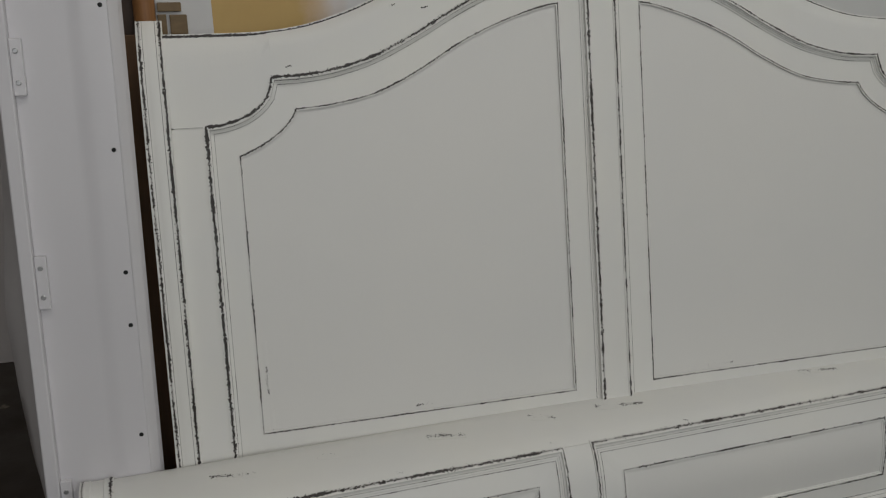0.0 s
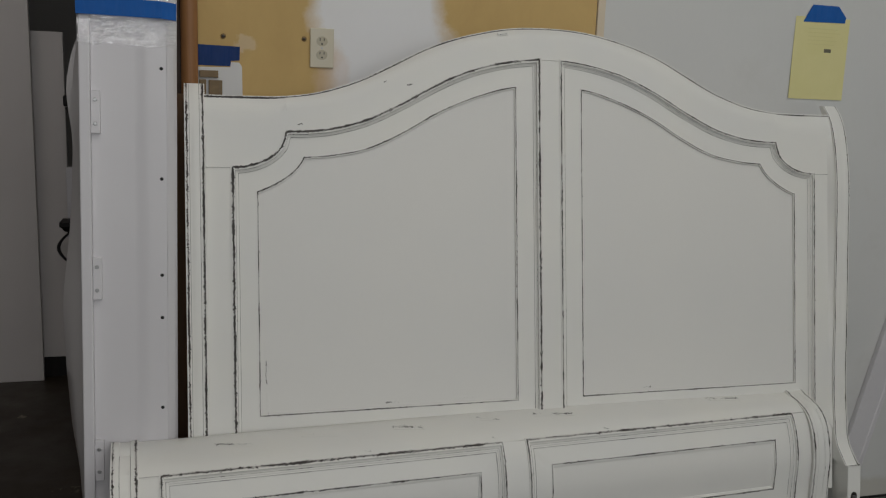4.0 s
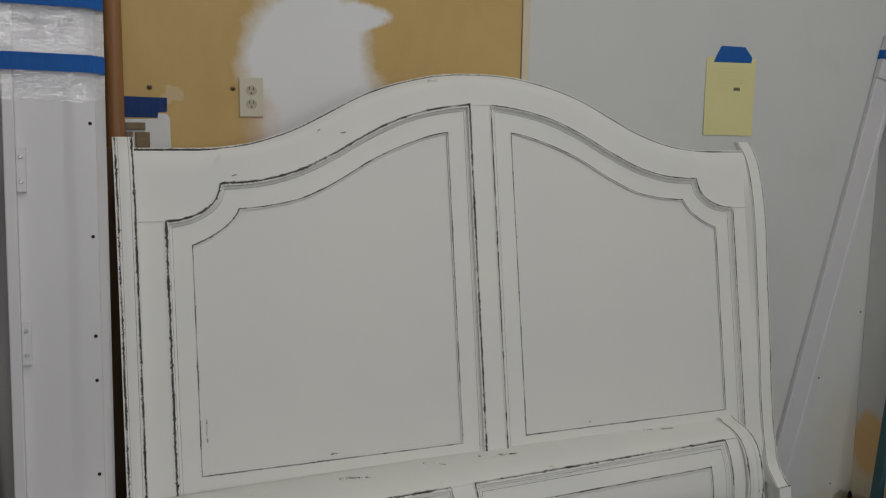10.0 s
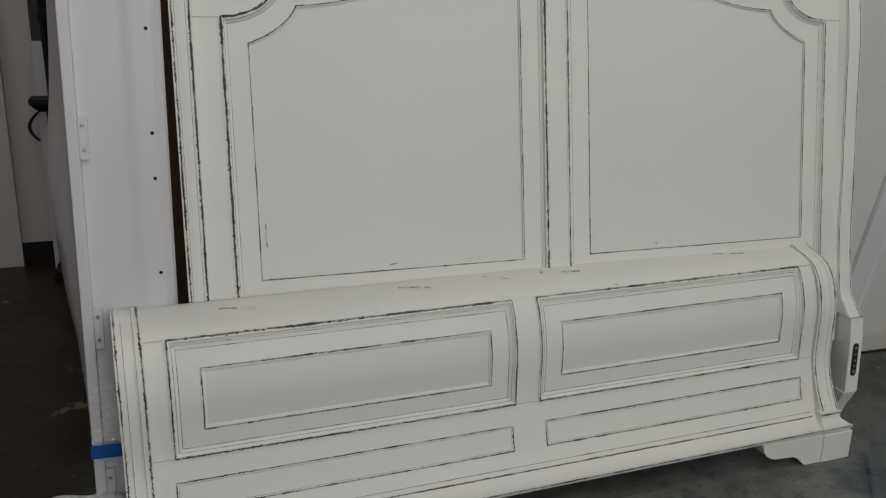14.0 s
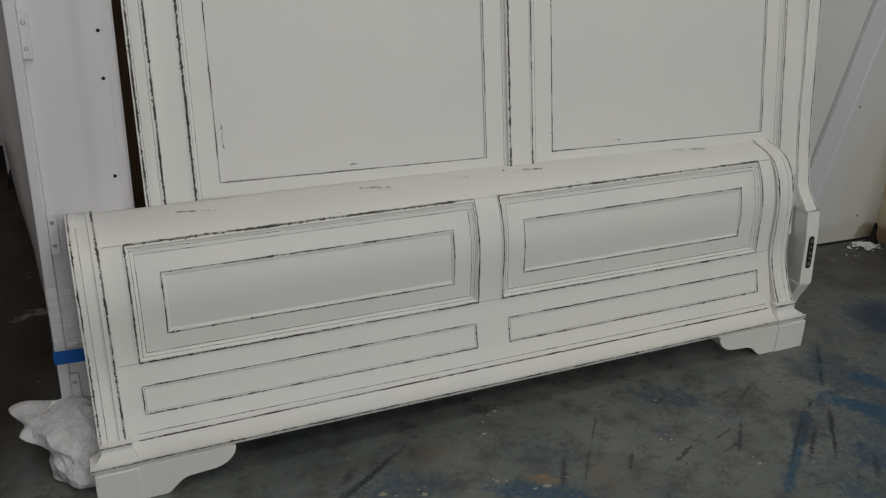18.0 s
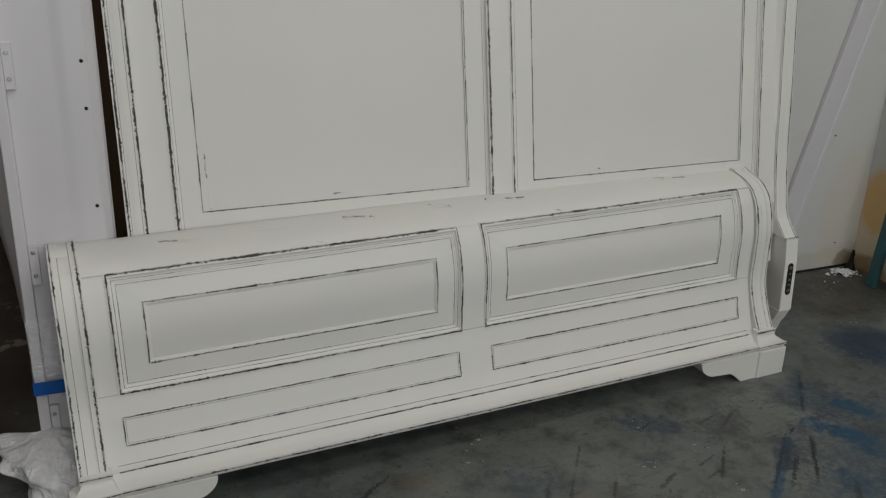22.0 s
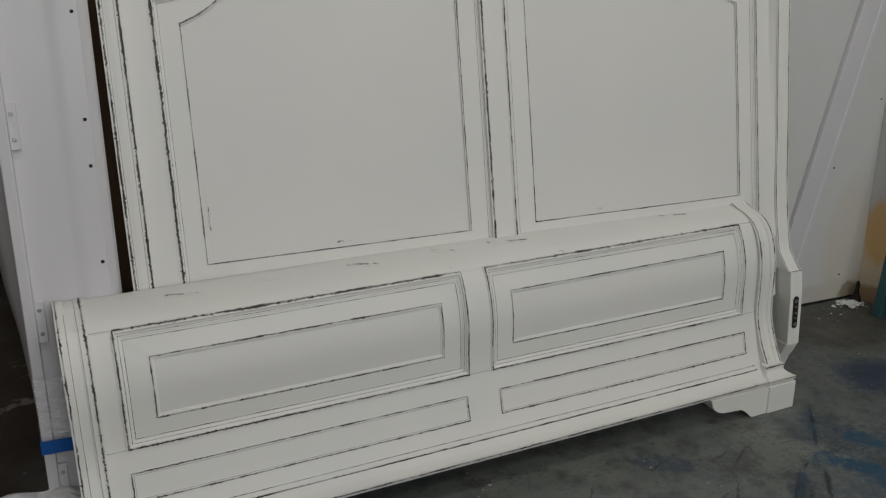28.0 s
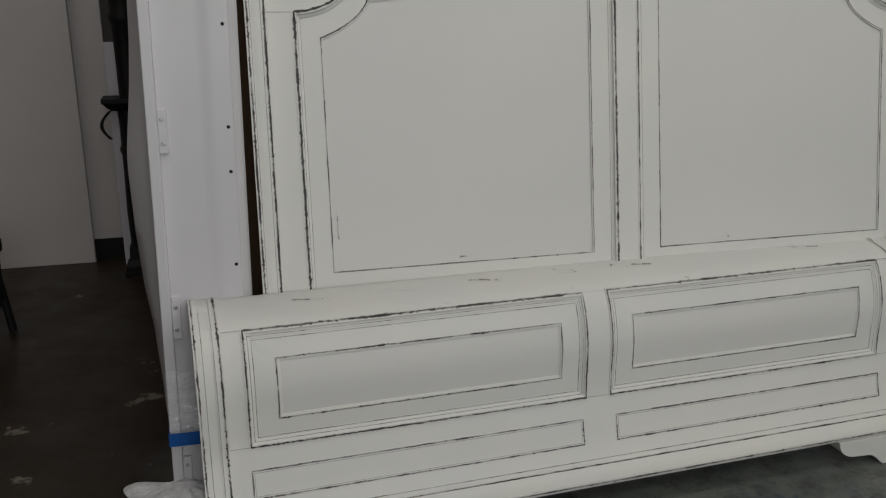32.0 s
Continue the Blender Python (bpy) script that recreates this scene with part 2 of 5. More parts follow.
def floor_material():
    m = mat("concrete", (0.1, 0.105, 0.1), 0.5)
    n = Nodes(m)
    c = n.mix(n.ramp(n.noise(1.8, 5, 0.6), 0.35, 0.65), (0.094, 0.107, 0.103), (0.150, 0.160, 0.142))
    c = n.mix(n.ramp(n.noise(6.0, 6, 0.65), 0.46, 0.68, 0, 0.6), c, (0.048, 0.050, 0.048))
    c = n.mix(n.ramp(n.noise(5.0, 6, 0.7), 0.55, 0.68, 0, 0.55), c, (0.045, 0.068, 0.098))
    c = n.mix(n.ramp(n.noise(17.0, 6, 0.75), 0.58, 0.68, 0, 0.5), c, (0.20, 0.185, 0.145))
    c = n.mix(n.ramp(n.noise(75.0, 5, 0.75), 0.56, 0.66, 0, 0.55), c, (0.045, 0.046, 0.045))
    c = n.mix(n.ramp(n.noise(21.0, 5, 0.7), 0.66, 0.73, 0, 0.6), c, (0.13, 0.075, 0.04))
    c = n.mix(n.ramp(n.noise(12.0, 9, 0.72), 0.50, 0.64, 0, 0.5), c, (0.034, 0.037, 0.037))
    c = n.mix(n.ramp(n.noise(27.0, 7, 0.7), 0.55, 0.68, 0, 0.5), c, (0.165, 0.16, 0.135))
    c = n.mix(n.ramp(n.noise(52.0, 4, 0.6), 0.635, 0.68, 0, 0.8), c, (0.026, 0.027, 0.027))
    # scuffs along two ways, in patches
    for turn, seed in ((40, 1.0), (-55, 7.0), (75, 3.0)):
        mp = n.t.nodes.new("ShaderNodeMapping")
        mp.inputs["Rotation"].default_value = (0, 0, radians(turn))
        mp.inputs["Location"].default_value = (seed, 0, 0)
        mp.inputs["Scale"].default_value = (11, 120, 1)
        n.put(n.co, mp.inputs["Vector"])
        where = n.ramp(n.noise(3.2, 3, 0.5, n.scaled((1, 1, 1), (seed, 2.0, 0))), 0.46, 0.6)
        mark = n.ramp(n.noise(1.0, 4, 0.6, mp.outputs[0], 0.5), 0.63, 0.68, 0, 0.6)
        c = n.mix(n.math("MULTIPLY", where, mark), c, (0.020, 0.025, 0.028))
    blue, navy, black = (0.011, 0.055, 0.104), (0.024, 0.040, 0.066), (0.017, 0.019, 0.022)
    warp = n.noise(30.0, 7, 0.72)
    patchy = n.noise(46.0, 6, 0.72, None, 0.6)
    broken = n.noise(110.0, 5, 0.7, None, 0.8)

    def smear(x0, y0, x1, y1, wide, col, amount, rag=0.8, gap=0.45):
        """A soft-edged rub of old paint between two points, worn through in patches."""
        nonlocal c
        mp = n.t.nodes.new("ShaderNodeMapping")
        mp.vector_type = "TEXTURE"
        mp.inputs["Location"].default_value = ((x0 + x1) / 2, (y0 + y1) / 2, 0)
        mp.inputs["Scale"].default_value = (math.hypot(x1 - x0, y1 - y0) / 2 * 1.2, wide * 1.2, 1)
        mp.inputs["Rotation"].default_value[2] = math.atan2(y1 - y0, x1 - x0)
        n.put(n.co, mp.inputs["Vector"])
        ln = n.t.nodes.new("ShaderNodeVectorMath")
        ln.operation = "LENGTH"
        n.put(mp.outputs[0], ln.inputs[0])
        d = n.math("ADD", ln.outputs["Value"], n.math("MULTIPLY", n.math("SUBTRACT", warp, 0.5), rag * 3.4))
        f = n.math("MULTIPLY", n.ramp(d, 1.05, 0.62), n.ramp(patchy, 0.40, 0.54, 1 - gap * 1.25, 1.0))
        c = n.mix(n.math("MULTIPLY", f, amount), c, col)

    def scratch(x0, y0, x1, y1, wide, amount, col=black):
        """A dark rubber mark, ragged and broken along its length."""
        nonlocal c
        mp = n.t.nodes.new("ShaderNodeMapping")
        mp.vector_type = "TEXTURE"
        mp.inputs["Location"].default_value = ((x0 + x1) / 2, (y0 + y1) / 2, 0)
        mp.inputs["Scale"].default_value = (math.hypot(x1 - x0, y1 - y0) / 2 * 1.15, wide * 0.95, 1)
        mp.inputs["Rotation"].default_value[2] = math.atan2(y1 - y0, x1 - x0)
        n.put(n.co, mp.inputs["Vector"])
        ln = n.t.nodes.new("ShaderNodeVectorMath")
        ln.operation = "LENGTH"
        n.put(mp.outputs[0], ln.inputs[0])
        d = n.math("ADD", ln.outputs["Value"], n.math("ADD", n.math("MULTIPLY", n.math("SUBTRACT", patchy, 0.5), 3.2), n.math("MULTIPLY", n.math("SUBTRACT", broken, 0.5), 2.4)))
        f = n.ramp(d, 1.0, 0.55)
        c = n.mix(n.math("MULTIPLY", f, amount), c, col)
    # brown grime by the wall, wide bluish rubs, then the separate strokes
    smear(1.25, 0.22, 1.84, 0.12, 0.2, (0.048, 0.040, 0.030), 0.8, 0.4)
    smear(0.55, -0.88, 1.15, -0.45, 0.16, navy, 0.50, 1.0, 0.6)
    smear(0.80, -0.33, 0.98, -0.52, 0.10, navy, 0.55, 0.8, 0.5)
    smear(1.22, -0.14, 1.52, -0.34, 0.14, (0.018, 0.036, 0.068), 0.95, 0.4, 0.15)
    smear(0.955, -0.29, 0.83, -0.45, 0.020, (0.016, 0.045, 0.075), 0.7, 0.6)
    scratch(0.961, -0.290, 0.885, -0.385, 0.009, 0.95, (0.012, 0.020, 0.028))
    scratch(0.885, -0.385, 0.822, -0.463, 0.007, 0.8, (0.012, 0.022, 0.032))
    smear(0.93, -0.44, 1.02, -0.58, 0.034, blue, 0.95, 0.5, 0.3)
    smear(0.79, -0.53, 0.90, -0.69, 0.034, blue, 0.95, 0.5, 0.3)
    smear(0.74, -0.545, 0.82, -0.54, 0.040, blue, 0.55, 0.8)
    smear(0.86, -0.58, 0.855, -0.76, 0.045, blue, 0.7, 0.8)
    smear(0.70, -0.548, 0.36, -0.86, 0.013, blue, 0.85, 0.7, 0.4)
    smear(0.66, -0.58, 0.55, -0.69, 0.030, navy, 0.7, 0.7)
    smear(0.45, -0.76, 0.38, -0.85, 0.018, blue, 0.6, 0.9, 0.6)
    scratch(0.725, -0.535, 0.685, -0.56, 0.006, 0.9)
    scratch(0.67, -0.56, 0.47, -0.75, 0.007, 0.75)
    scratch(0.64, -0.60, 0.56, -0.70, 0.012, 0.55)
    scratch(0.745, -0.580, 0.66, -0.69, 0.011, 0.85)
    scratch(0.66, -0.69, 0.60, -0.765, 0.008, 0.8)
    scratch(0.72, -0.61, 0.63, -0.73, 0.005, 0.6)
    scratch(0.64, -0.64, 0.53, -0.75, 0.009, 0.85)
    smear(0.70, -0.74, 0.72, -0.88, 0.07, blue, 0.55, 1.2, 0.8)
    smear(0.56, -0.86, 0.53, -0.95, 0.05, blue, 0.55, 1.0, 0.7)
    scratch(0.70, -0.80, 0.64, -0.87, 0.012, 0.7)
    smear(1.02, -0.62, 1.10, -0.82, 0.10, blue, 0.5, 1.2, 0.8)
    scratch(0.455, -0.56, 0.36, -0.675, 0.006, 0.8)
    scratch(0.42, -0.57, 0.345, -0.60, 0.005, 0.7)
    scratch(0.40, -0.63, 0.33, -0.655, 0.005, 0.7)
    smear(0.25, -0.34, 0.42, -0.43, 0.05, navy, 0.75, 0.8)
    scratch(0.34, -0.37, 0.27, -0.41, 0.006, 0.7)
    smear(0.62, -0.42, 0.46, -0.50, 0.05, (0.040, 0.043, 0.040), 0.7, 0.9)
    scratch(0.60, -0.41, 0.53, -0.46, 0.006, 0.7)
    scratch(0.55, -0.40, 0.47, -0.43, 0.005, 0.6)
    smear(-0.30, -0.60, -0.10, -0.70, 0.045, blue, 0.9, 0.9)
    smear(-0.62, -0.50, -0.40, -0.55, 0.055, (0.018, 0.045, 0.080), 0.65, 1.0, 0.7)
    smear(-0.20, -0.585, -0.15, -0.63, 0.022, (0.23, 0.14, 0.065), 0.8, 1.1, 0.7)
    smear(-0.07, -0.62, 0.02, -0.66, 0.05, (0.15, 0.11, 0.075), 0.5, 1.2, 0.8)
    smear(-0.45, -0.40, -0.34, -0.43, 0.035, (0.13, 0.085, 0.060), 0.6, 1.3, 0.8)
    smear(-0.20, -0.47, -0.05, -0.56, 0.05, navy, 0.55, 1.1, 0.7)
    scratch(0.105, -0.565, 0.055, -0.64, 0.006, 0.8)
    scratch(0.27, -0.60, 0.19, -0.65, 0.008, 0.7)
    scratch(-0.08, -0.54, -0.14, -0.64, 0.010, 0.7)
    scratch(0.0, -0.53, -0.09, -0.66, 0.006, 0.6)
    scratch(0.09, -0.40, 0.02, -0.50, 0.005, 0.6)
    scratch(-0.72, -0.56, -0.47, -0.37, 0.010, 0.9)
    scratch(-0.76, -0.57, -0.60, -0.46, 0.006, 0.7)
    scratch(-0.66, -0.47, -0.60, -0.40, 0.014, 0.6)
    # pale flecks
    c = n.mix(n.ramp(n.noise(70.0, 2, 0.5), 0.745, 0.77, 0, 0.9), c, (0.30, 0.30, 0.27))
    # the dark brown part beyond the bed parts
    sep = n.t.nodes.new("ShaderNodeSeparateXYZ")
    n.put(n.co, sep.inputs[0])
    edge = n.math("ADD", sep.outputs["X"], n.math("MULTIPLY", sep.outputs["Y"], -0.35))
    edge = n.math("ADD", edge, n.math("MULTIPLY", n.noise(2.5, 5), 0.35))
    old = n.mix(n.ramp(n.noise(3.0, 6, 0.65), 0.35, 0.7), (0.019, 0.012, 0.007), (0.034, 0.024, 0.014))
    old = n.mix(n.ramp(n.noise(6.0, 4, 0.6), 0.655, 0.69, 0, 0.8), old, (0.22, 0.19, 0.15))
    c = n.mix(n.ramp(edge, -1.30, -1.12), old, c)
    n.colour(c)
    n.rough(n.ramp(n.noise(4.0, 5, 0.6), 0.3, 0.7, 0.32, 0.6))
    n.bump(n.noise(40.0, 6, 0.7), 0.25, 0.002)
    return m


def film_material(name, low, high):
    """Clear film: faint over all, with whitish crinkles that also paint in glints, and glossy ridges across it."""
    m = mat(name, (0.96, 0.96, 0.98), 0.07, 0.62)
    n = Nodes(m)
    patch = n.ramp(n.noise(1.0, 4, 0.65, n.scaled((22, 22, 60)), 0.8), 0.38, 0.62, low, high)
    # dense white streaks along the creases stand in for specular highlights
    crease = n.ramp(n.noise(1.0, 4, 0.6, n.scaled((26, 26, 150)), 1.2), 0.60, 0.68, 0.0, 0.85)
    n.put(n.math("MAXIMUM", patch, n.math("MULTIPLY", crease, n.ramp(n.noise(9.0, 3), 0.42, 0.56))), n.b.inputs["Alpha"])
    w = n.noise(1.0, 3, 0.6, n.scaled((48, 48, 215)), 1.1)
    n.bump(w, 1.0, 0.0034)
    return m


def foam_material(name, alpha):
    m = mat(name, (0.70, 0.70, 0.72), 0.55)
    n = Nodes(m)
    n.b.inputs["Alpha"].default_value = alpha
    n.bump(n.noise(220.0, 2), 0.3, 0.001)
    return m


tan = tan_material()
brown = wooden("brown_post_wood", (0.31, 0.145, 0.050), (0.21, 0.092, 0.030), (40, 40, 2.5))
concrete = floor_material()
film = film_material("plastic_film", 0.10, 0.56)
thin_film = film_material("thin_plastic_film", 0.0, 0.34)
foam = foam_material("foam_wrap", 1.0)
foam.node_tree.nodes["Principled BSDF"].inputs["Base Color"].default_value = (0.54, 0.515, 0.51, 1)
pouch = foam_material("foam_pouch", 0.80)
pn = Nodes(pouch)
pn.b.inputs["Base Color"].default_value = (0.88, 0.88, 0.89, 1)
pn.put(pn.ramp(pn.noise(22.0, 4, 0.6), 0.35, 0.65, 0.60, 0.94), pn.b.inputs["Alpha"])
pn.bump(pn.noise(34.0, 5, 0.62, None, 1.4), 1.0, 0.012)
blue_tape = painted("blue_tape", (0.002, 0.085, 0.34), (0.003, 0.098, 0.385), 0.8, 30)
navy_tape = painted("old_blue_tape", (0.004, 0.03, 0.13), (0.006, 0.035, 0.16), 0.8, 30)
note_paper = painted("yellow_note_paper", (0.68, 0.63, 0.30), (0.72, 0.66, 0.34), 0.8, 8)
ceiling_paint = painted("ceiling_paint", (0.55, 0.55, 0.53), (0.6, 0.6, 0.57), 0.8)
black_wood = wooden("black_wood", (0.012, 0.010, 0.0095), (0.007, 0.006, 0.006), (30, 30, 3), 0.55)
black_wood.node_tree.nodes["Principled BSDF"].inputs["Specular IOR Level"].default_value = 0.3
teal = painted("teal_paint", (0.03, 0.09, 0.10), (0.04, 0.11, 0.125), 0.5, 6)
steel = mat("dull_steel", (0.42, 0.42, 0.42), 0.4, 1.0)
dark_steel = mat("dark_steel", (0.06, 0.055, 0.05), 0.45, 0.8)
hole_black = mat("hole_black", (0.008, 0.008, 0.008), 0.8)
joint_dirt = painted("dirty_joint", (0.07, 0.06, 0.05), (0.22, 0.20, 0.18), 0.9, 5)
brass = mat("dull_brass", (0.20, 0.13, 0.06), 0.45, 0.6)
ivory = painted("ivory_plastic", (0.52, 0.47, 0.35), (0.54, 0.49, 0.37), 0.35, 10)
socket_ivory = painted("socket_ivory", (0.36, 0.32, 0.22), (0.39, 0.35, 0.25), 0.35, 10)
cream = painted("cream_trim", (0.62, 0.53, 0.40), (0.66, 0.57, 0.44), 0.6, 6)
rag_white = painted("torn_white_paper", (0.62, 0.62, 0.62), (0.68, 0.68, 0.67), 0.8, 9)
ink = mat("ink", (0.14, 0.13, 0.09), 0.7)

# ---- mesh helpers ----


def mesh_of(verts, faces, smooth=False, values=None):
    me = bpy.data.meshes.new("m")
    me.from_pydata([tuple(v) for v in verts], [], faces)
    for key, data in (values or {}).items():
        me.attributes.new(key, "FLOAT", "POINT").data.foreach_set("value", data)
    bm = bmesh.new()
    bm.from_mesh(me)
    bmesh.ops.remove_doubles(bm, verts=bm.verts, dist=1e-6)
    bmesh.ops.recalc_face_normals(bm, faces=bm.faces)
    bm.to_mesh(me)
    bm.free()
    if smooth:
        me.polygons.foreach_set("use_smooth", [True] * len(me.polygons))
        me.set_sharp_from_angle(angle=radians(35))
    return me


def part(name, me, material, parent, label=""):
    me.name = name
    if not me.materials:
        me.materials.append(material)
    ob = new(name, me)
    ob.parent = parent
    if label:
        tagged(ob, label)
    return ob


def thing(name, label, category, m=None, group="", kind=""):
    ob = new(name)
    ob.empty_display_size = 0.1
    if m is not None:
        ob.matrix_basis = m
    return tagged(ob, label, category, group, kind)


def box(x0, x1, y0, y1, z0, z1, bevel=0.0):
    bm = bmesh.new()
    bmesh.ops.create_cube(bm, size=1)
    for v in bm.verts:
        v.co = Vector((x0 + (v.co.x + 0.5) * (x1 - x0), y0 + (v.co.y + 0.5) * (y1 - y0), z0 + (v.co.z + 0.5) * (z1 - z0)))
    if bevel:
        bmesh.ops.bevel(bm, geom=bm.edges[:], offset=bevel, segments=2, affect="EDGES", profile=0.5)
    me = bpy.data.meshes.new("box")
    bm.to_mesh(me)
    bm.free()
    return me


def setting(name, me, material, label, category):
    me.materials.append(material)
    return tagged(new(name, me), label, category, kind="structure")


def interp(pairs):
    """A smooth curve through (key, value) pairs with rising keys."""
    ks = [p[0] for p in pairs]
    vs = [p[1] for p in pairs]
    n = len(ks)
    ms = []
    for i in range(n):
        a, b = max(i - 1, 0), min(i + 1, n - 1)
        ms.append((vs[b] - vs[a]) / (ks[b] - ks[a]))

    def f(k):
        k = min(max(k, ks[0]), ks[-1])
        i = next(j for j in range(n - 1) if k <= ks[j + 1])
        h = ks[i + 1] - ks[i]
        t = (k - ks[i]) / h
        return ((2 * t**3 - 3 * t**2 + 1) * vs[i] + (t**3 - 2 * t**2 + t) * h * ms[i] + (-2 * t**3 + 3 * t**2) * vs[i + 1] + (t**3 - t**2) * h * ms[i + 1])

    return f


def steps(a, b, n):
    return [a + (b - a) * i / n for i in range(n + 1)]


def loft(rings, closed=True, caps=True, smooth=True, values=None):
    """A skin over rings of equal count."""
    n, verts, faces = len(rings[0]), [p for r in rings for p in r], []
    for i in range(len(rings) - 1):
        for j in range(n if closed else n - 1):
            k = (j + 1) % n
            faces.append((i * n + j, i * n + k, (i + 1) * n + k, (i + 1) * n + j))
    if caps and closed:
        faces.append(tuple(range(n)))
        faces.append(tuple(range((len(rings) - 1) * n, len(rings) * n)))
    return mesh_of(verts, faces, smooth, values)


def slab(front, back):
    """A closed solid between two grids of points, rows by columns."""
    r, c = len(front), len(front[0])
    verts = [p for row in front for p in row] + [p for row in back for p in row]
    o = r * c
    faces = []
    for i in range(r - 1):
        for j in range(c - 1):
            q = (i * c + j, i * c + j + 1, (i + 1) * c + j + 1, (i + 1) * c + j)
            faces += [q, tuple(o + k for k in reversed(q))]
    rim = [j for j in range(c)] + [i * c + c - 1 for i in range(1, r)] + [(r - 1) * c + j for j in range(c - 2, -1, -1)] + [i * c for i in range(r - 2, 0, -1)]
    for a, b in zip(rim, rim[1:] + rim[:1]):
        faces.append((b, a, o + a, o + b))
    return mesh_of(verts, faces, True)


def normals2(path, closed):
    """Unit normals to the left of a path of (u, v), mitred."""
    n, out = len(path), []
    for i in range(n):
        a = path[i - 1] if i or closed else path[i]
        b = path[(i + 1) % n] if i < n - 1 or closed else path[i]
        p = Vector(path[i])
        d1 = (p - Vector(a)).normalized() if (p - Vector(a)).length > 1e-9 else None
        d2 = (Vector(b) - p).normalized() if (Vector(b) - p).length > 1e-9 else None
        d1, d2 = d1 or d2, d2 or d1
        n1, n2 = Vector((-d1.y, d1.x)), Vector((-d2.y, d2.x))
        m = (n1 + n2)
        m = m / max(m.length_squared / 2, 0.35) if m.length > 1e-6 else n1
        out.append(m)
    return out


def sweep(path, section, place, closed=True):
    """Runs a section of (offset to the left, height) along a path of (u, v); place(u, v, height) gives the point."""
    ns = normals2(path, closed)
    rings = [[place(p[0] + q.x * o, p[1] + q.y * o, h) for o, h in section] for p, q in zip(path, ns)]
    if closed:
        rings.append(rings[0])
    return loft(rings, True, not closed)


def refine(path, closed, step=0.03):
    out = []
    pairs = list(zip(path, path[1:] + path[:1])) if closed else list(zip(path, path[1:]))
    for a, b in pairs:
        k = max(1, int(math.hypot(b[0] - a[0], b[1] - a[1]) / step))
        out += [(a[0] + (b[0] - a[0]) * i / k, a[1] + (b[1] - a[1]) * i / k) for i in range(k)]
    return out if closed else out + [path[-1]]


def ribbon(path, place, width, h, closed, wear, rise=0.0007):
    """A thin raised strip along a path, with how far across it and how worn it is kept on its points."""
    w = width * 0.68
    sec = [(-w, h - 0.003), (-w, h + rise * 0.3), (0, h + rise), (w, h + rise * 0.3), (w, h - 0.003)]
    ns = normals2(path, closed)
    rings = [[place(p[0] + q.x * o, p[1] + q.y * o, k) for o, k in sec] for p, q in zip(path, ns)]
    worns = [wear(*p) if callable(wear) else wear for p in path]
    if closed:
        rings.append(rings[0])
        worns.append(worns[0])
    return loft(rings, True, not closed, True, {"across": [-1, -1, 0, 1, 1] * len(rings), "wear": [k for k in worns for _ in sec]})


def post_ribbon(xs, ys, zs, width, wear, to_local, sign):
    """The same down a post: x and y by height."""
    rings, worns = [], []
    for z in zs:
        x, y, w = xs(z), ys(z), width * 0.68
        rings.append([to_local(sign * (x + o), y + d, z) for o, d in ((-w, 0.004), (-w, -0.0003), (0, -0.0008), (w, -0.0003), (w, 0.004))])
        worns += [wear(z) if callable(wear) else wear] * 5
    return loft(rings, True, True, True, {"across": [-1, -1, 0, 1, 1] * len(rings), "wear": worns})


def band(pa, pb, place, ha, hb, thick):
    """A closed solid ring between two outlines of equal count."""
    n = len(pa)
    rings = [[place(*p, h) for p in path] for path, h in ((pa, ha), (pb, hb), (pb, hb - thick), (pa, ha - thick))]
    verts = [p for r in rings for p in r]
    faces = [(k * n + i, k * n + (i + 1) % n, (k + 1) % 4 * n + (i + 1) % n, (k + 1) % 4 * n + i) for k in range(4) for i in range(n)]
    return mesh_of(verts, faces, True)


def rounded(points, z0, z1):
    """An upright prism over an outline."""
    return loft([[Vector((x, y, z)) for x, y in points] for z in (z0, z1)], smooth=False)


def disc(x, z, r, y0, y1, n=10):
    ring = lambda y, k: [Vector((x + k * r * math.cos(6.2832 * i / n), y, z + k * r * math.sin(6.2832 * i / n))) for i in range(n)]
    return loft([ring(y1, 1), ring(y0 + (y1 - y0) * 0.3, 1), ring(y0, 0.75)])


def apart(p, path):
    """How far a point lies from a closed path."""
    best = 9.0
    for q, r in zip(path, path[1:] + path[:1]):
        dx, dy = r[0] - q[0], r[1] - q[1]
        t = min(max(((p[0] - q[0]) * dx + (p[1] - q[1]) * dy) / (dx * dx + dy * dy + 1e-12), 0), 1)
        best = min(best, math.hypot(p[0] - q[0] - t * dx, p[1] - q[1] - t * dy))
    return best


def offset(path, d):
    """The path moved to its left; points that would fold back at a corner are drawn into that corner."""
    out = [(a[0] + q.x * d, a[1] + q.y * d) for a, q in zip(path, normals2(path, True))]
    good = [apart(p, path) > abs(d) * 0.96 - 1e-5 for p in out]
    n = len(out)
    return [p if good[i] else next((out[(i + s * k) % n] for k in range(1, 6) for s in (1, -1) if good[(i + s * k) % n]), p) for i, p in enumerate(out)]


def unique(path):
    return [p for i, p in enumerate(path) if math.hypot(p[0] - path[i - 1][0], p[1] - path[i - 1][1]) > 1e-5]


def moulded(path, section, place):
    """A closed moulding whose section keeps its offsets at sharp corners."""
    tracks = [[place(u, v, h) for u, v in offset(path, o)] if o else [place(u, v, h) for u, v in path] for o, h in section]
    rings = [list(r) for r in zip(*tracks)]
    return loft(rings + rings[:1], True, False)


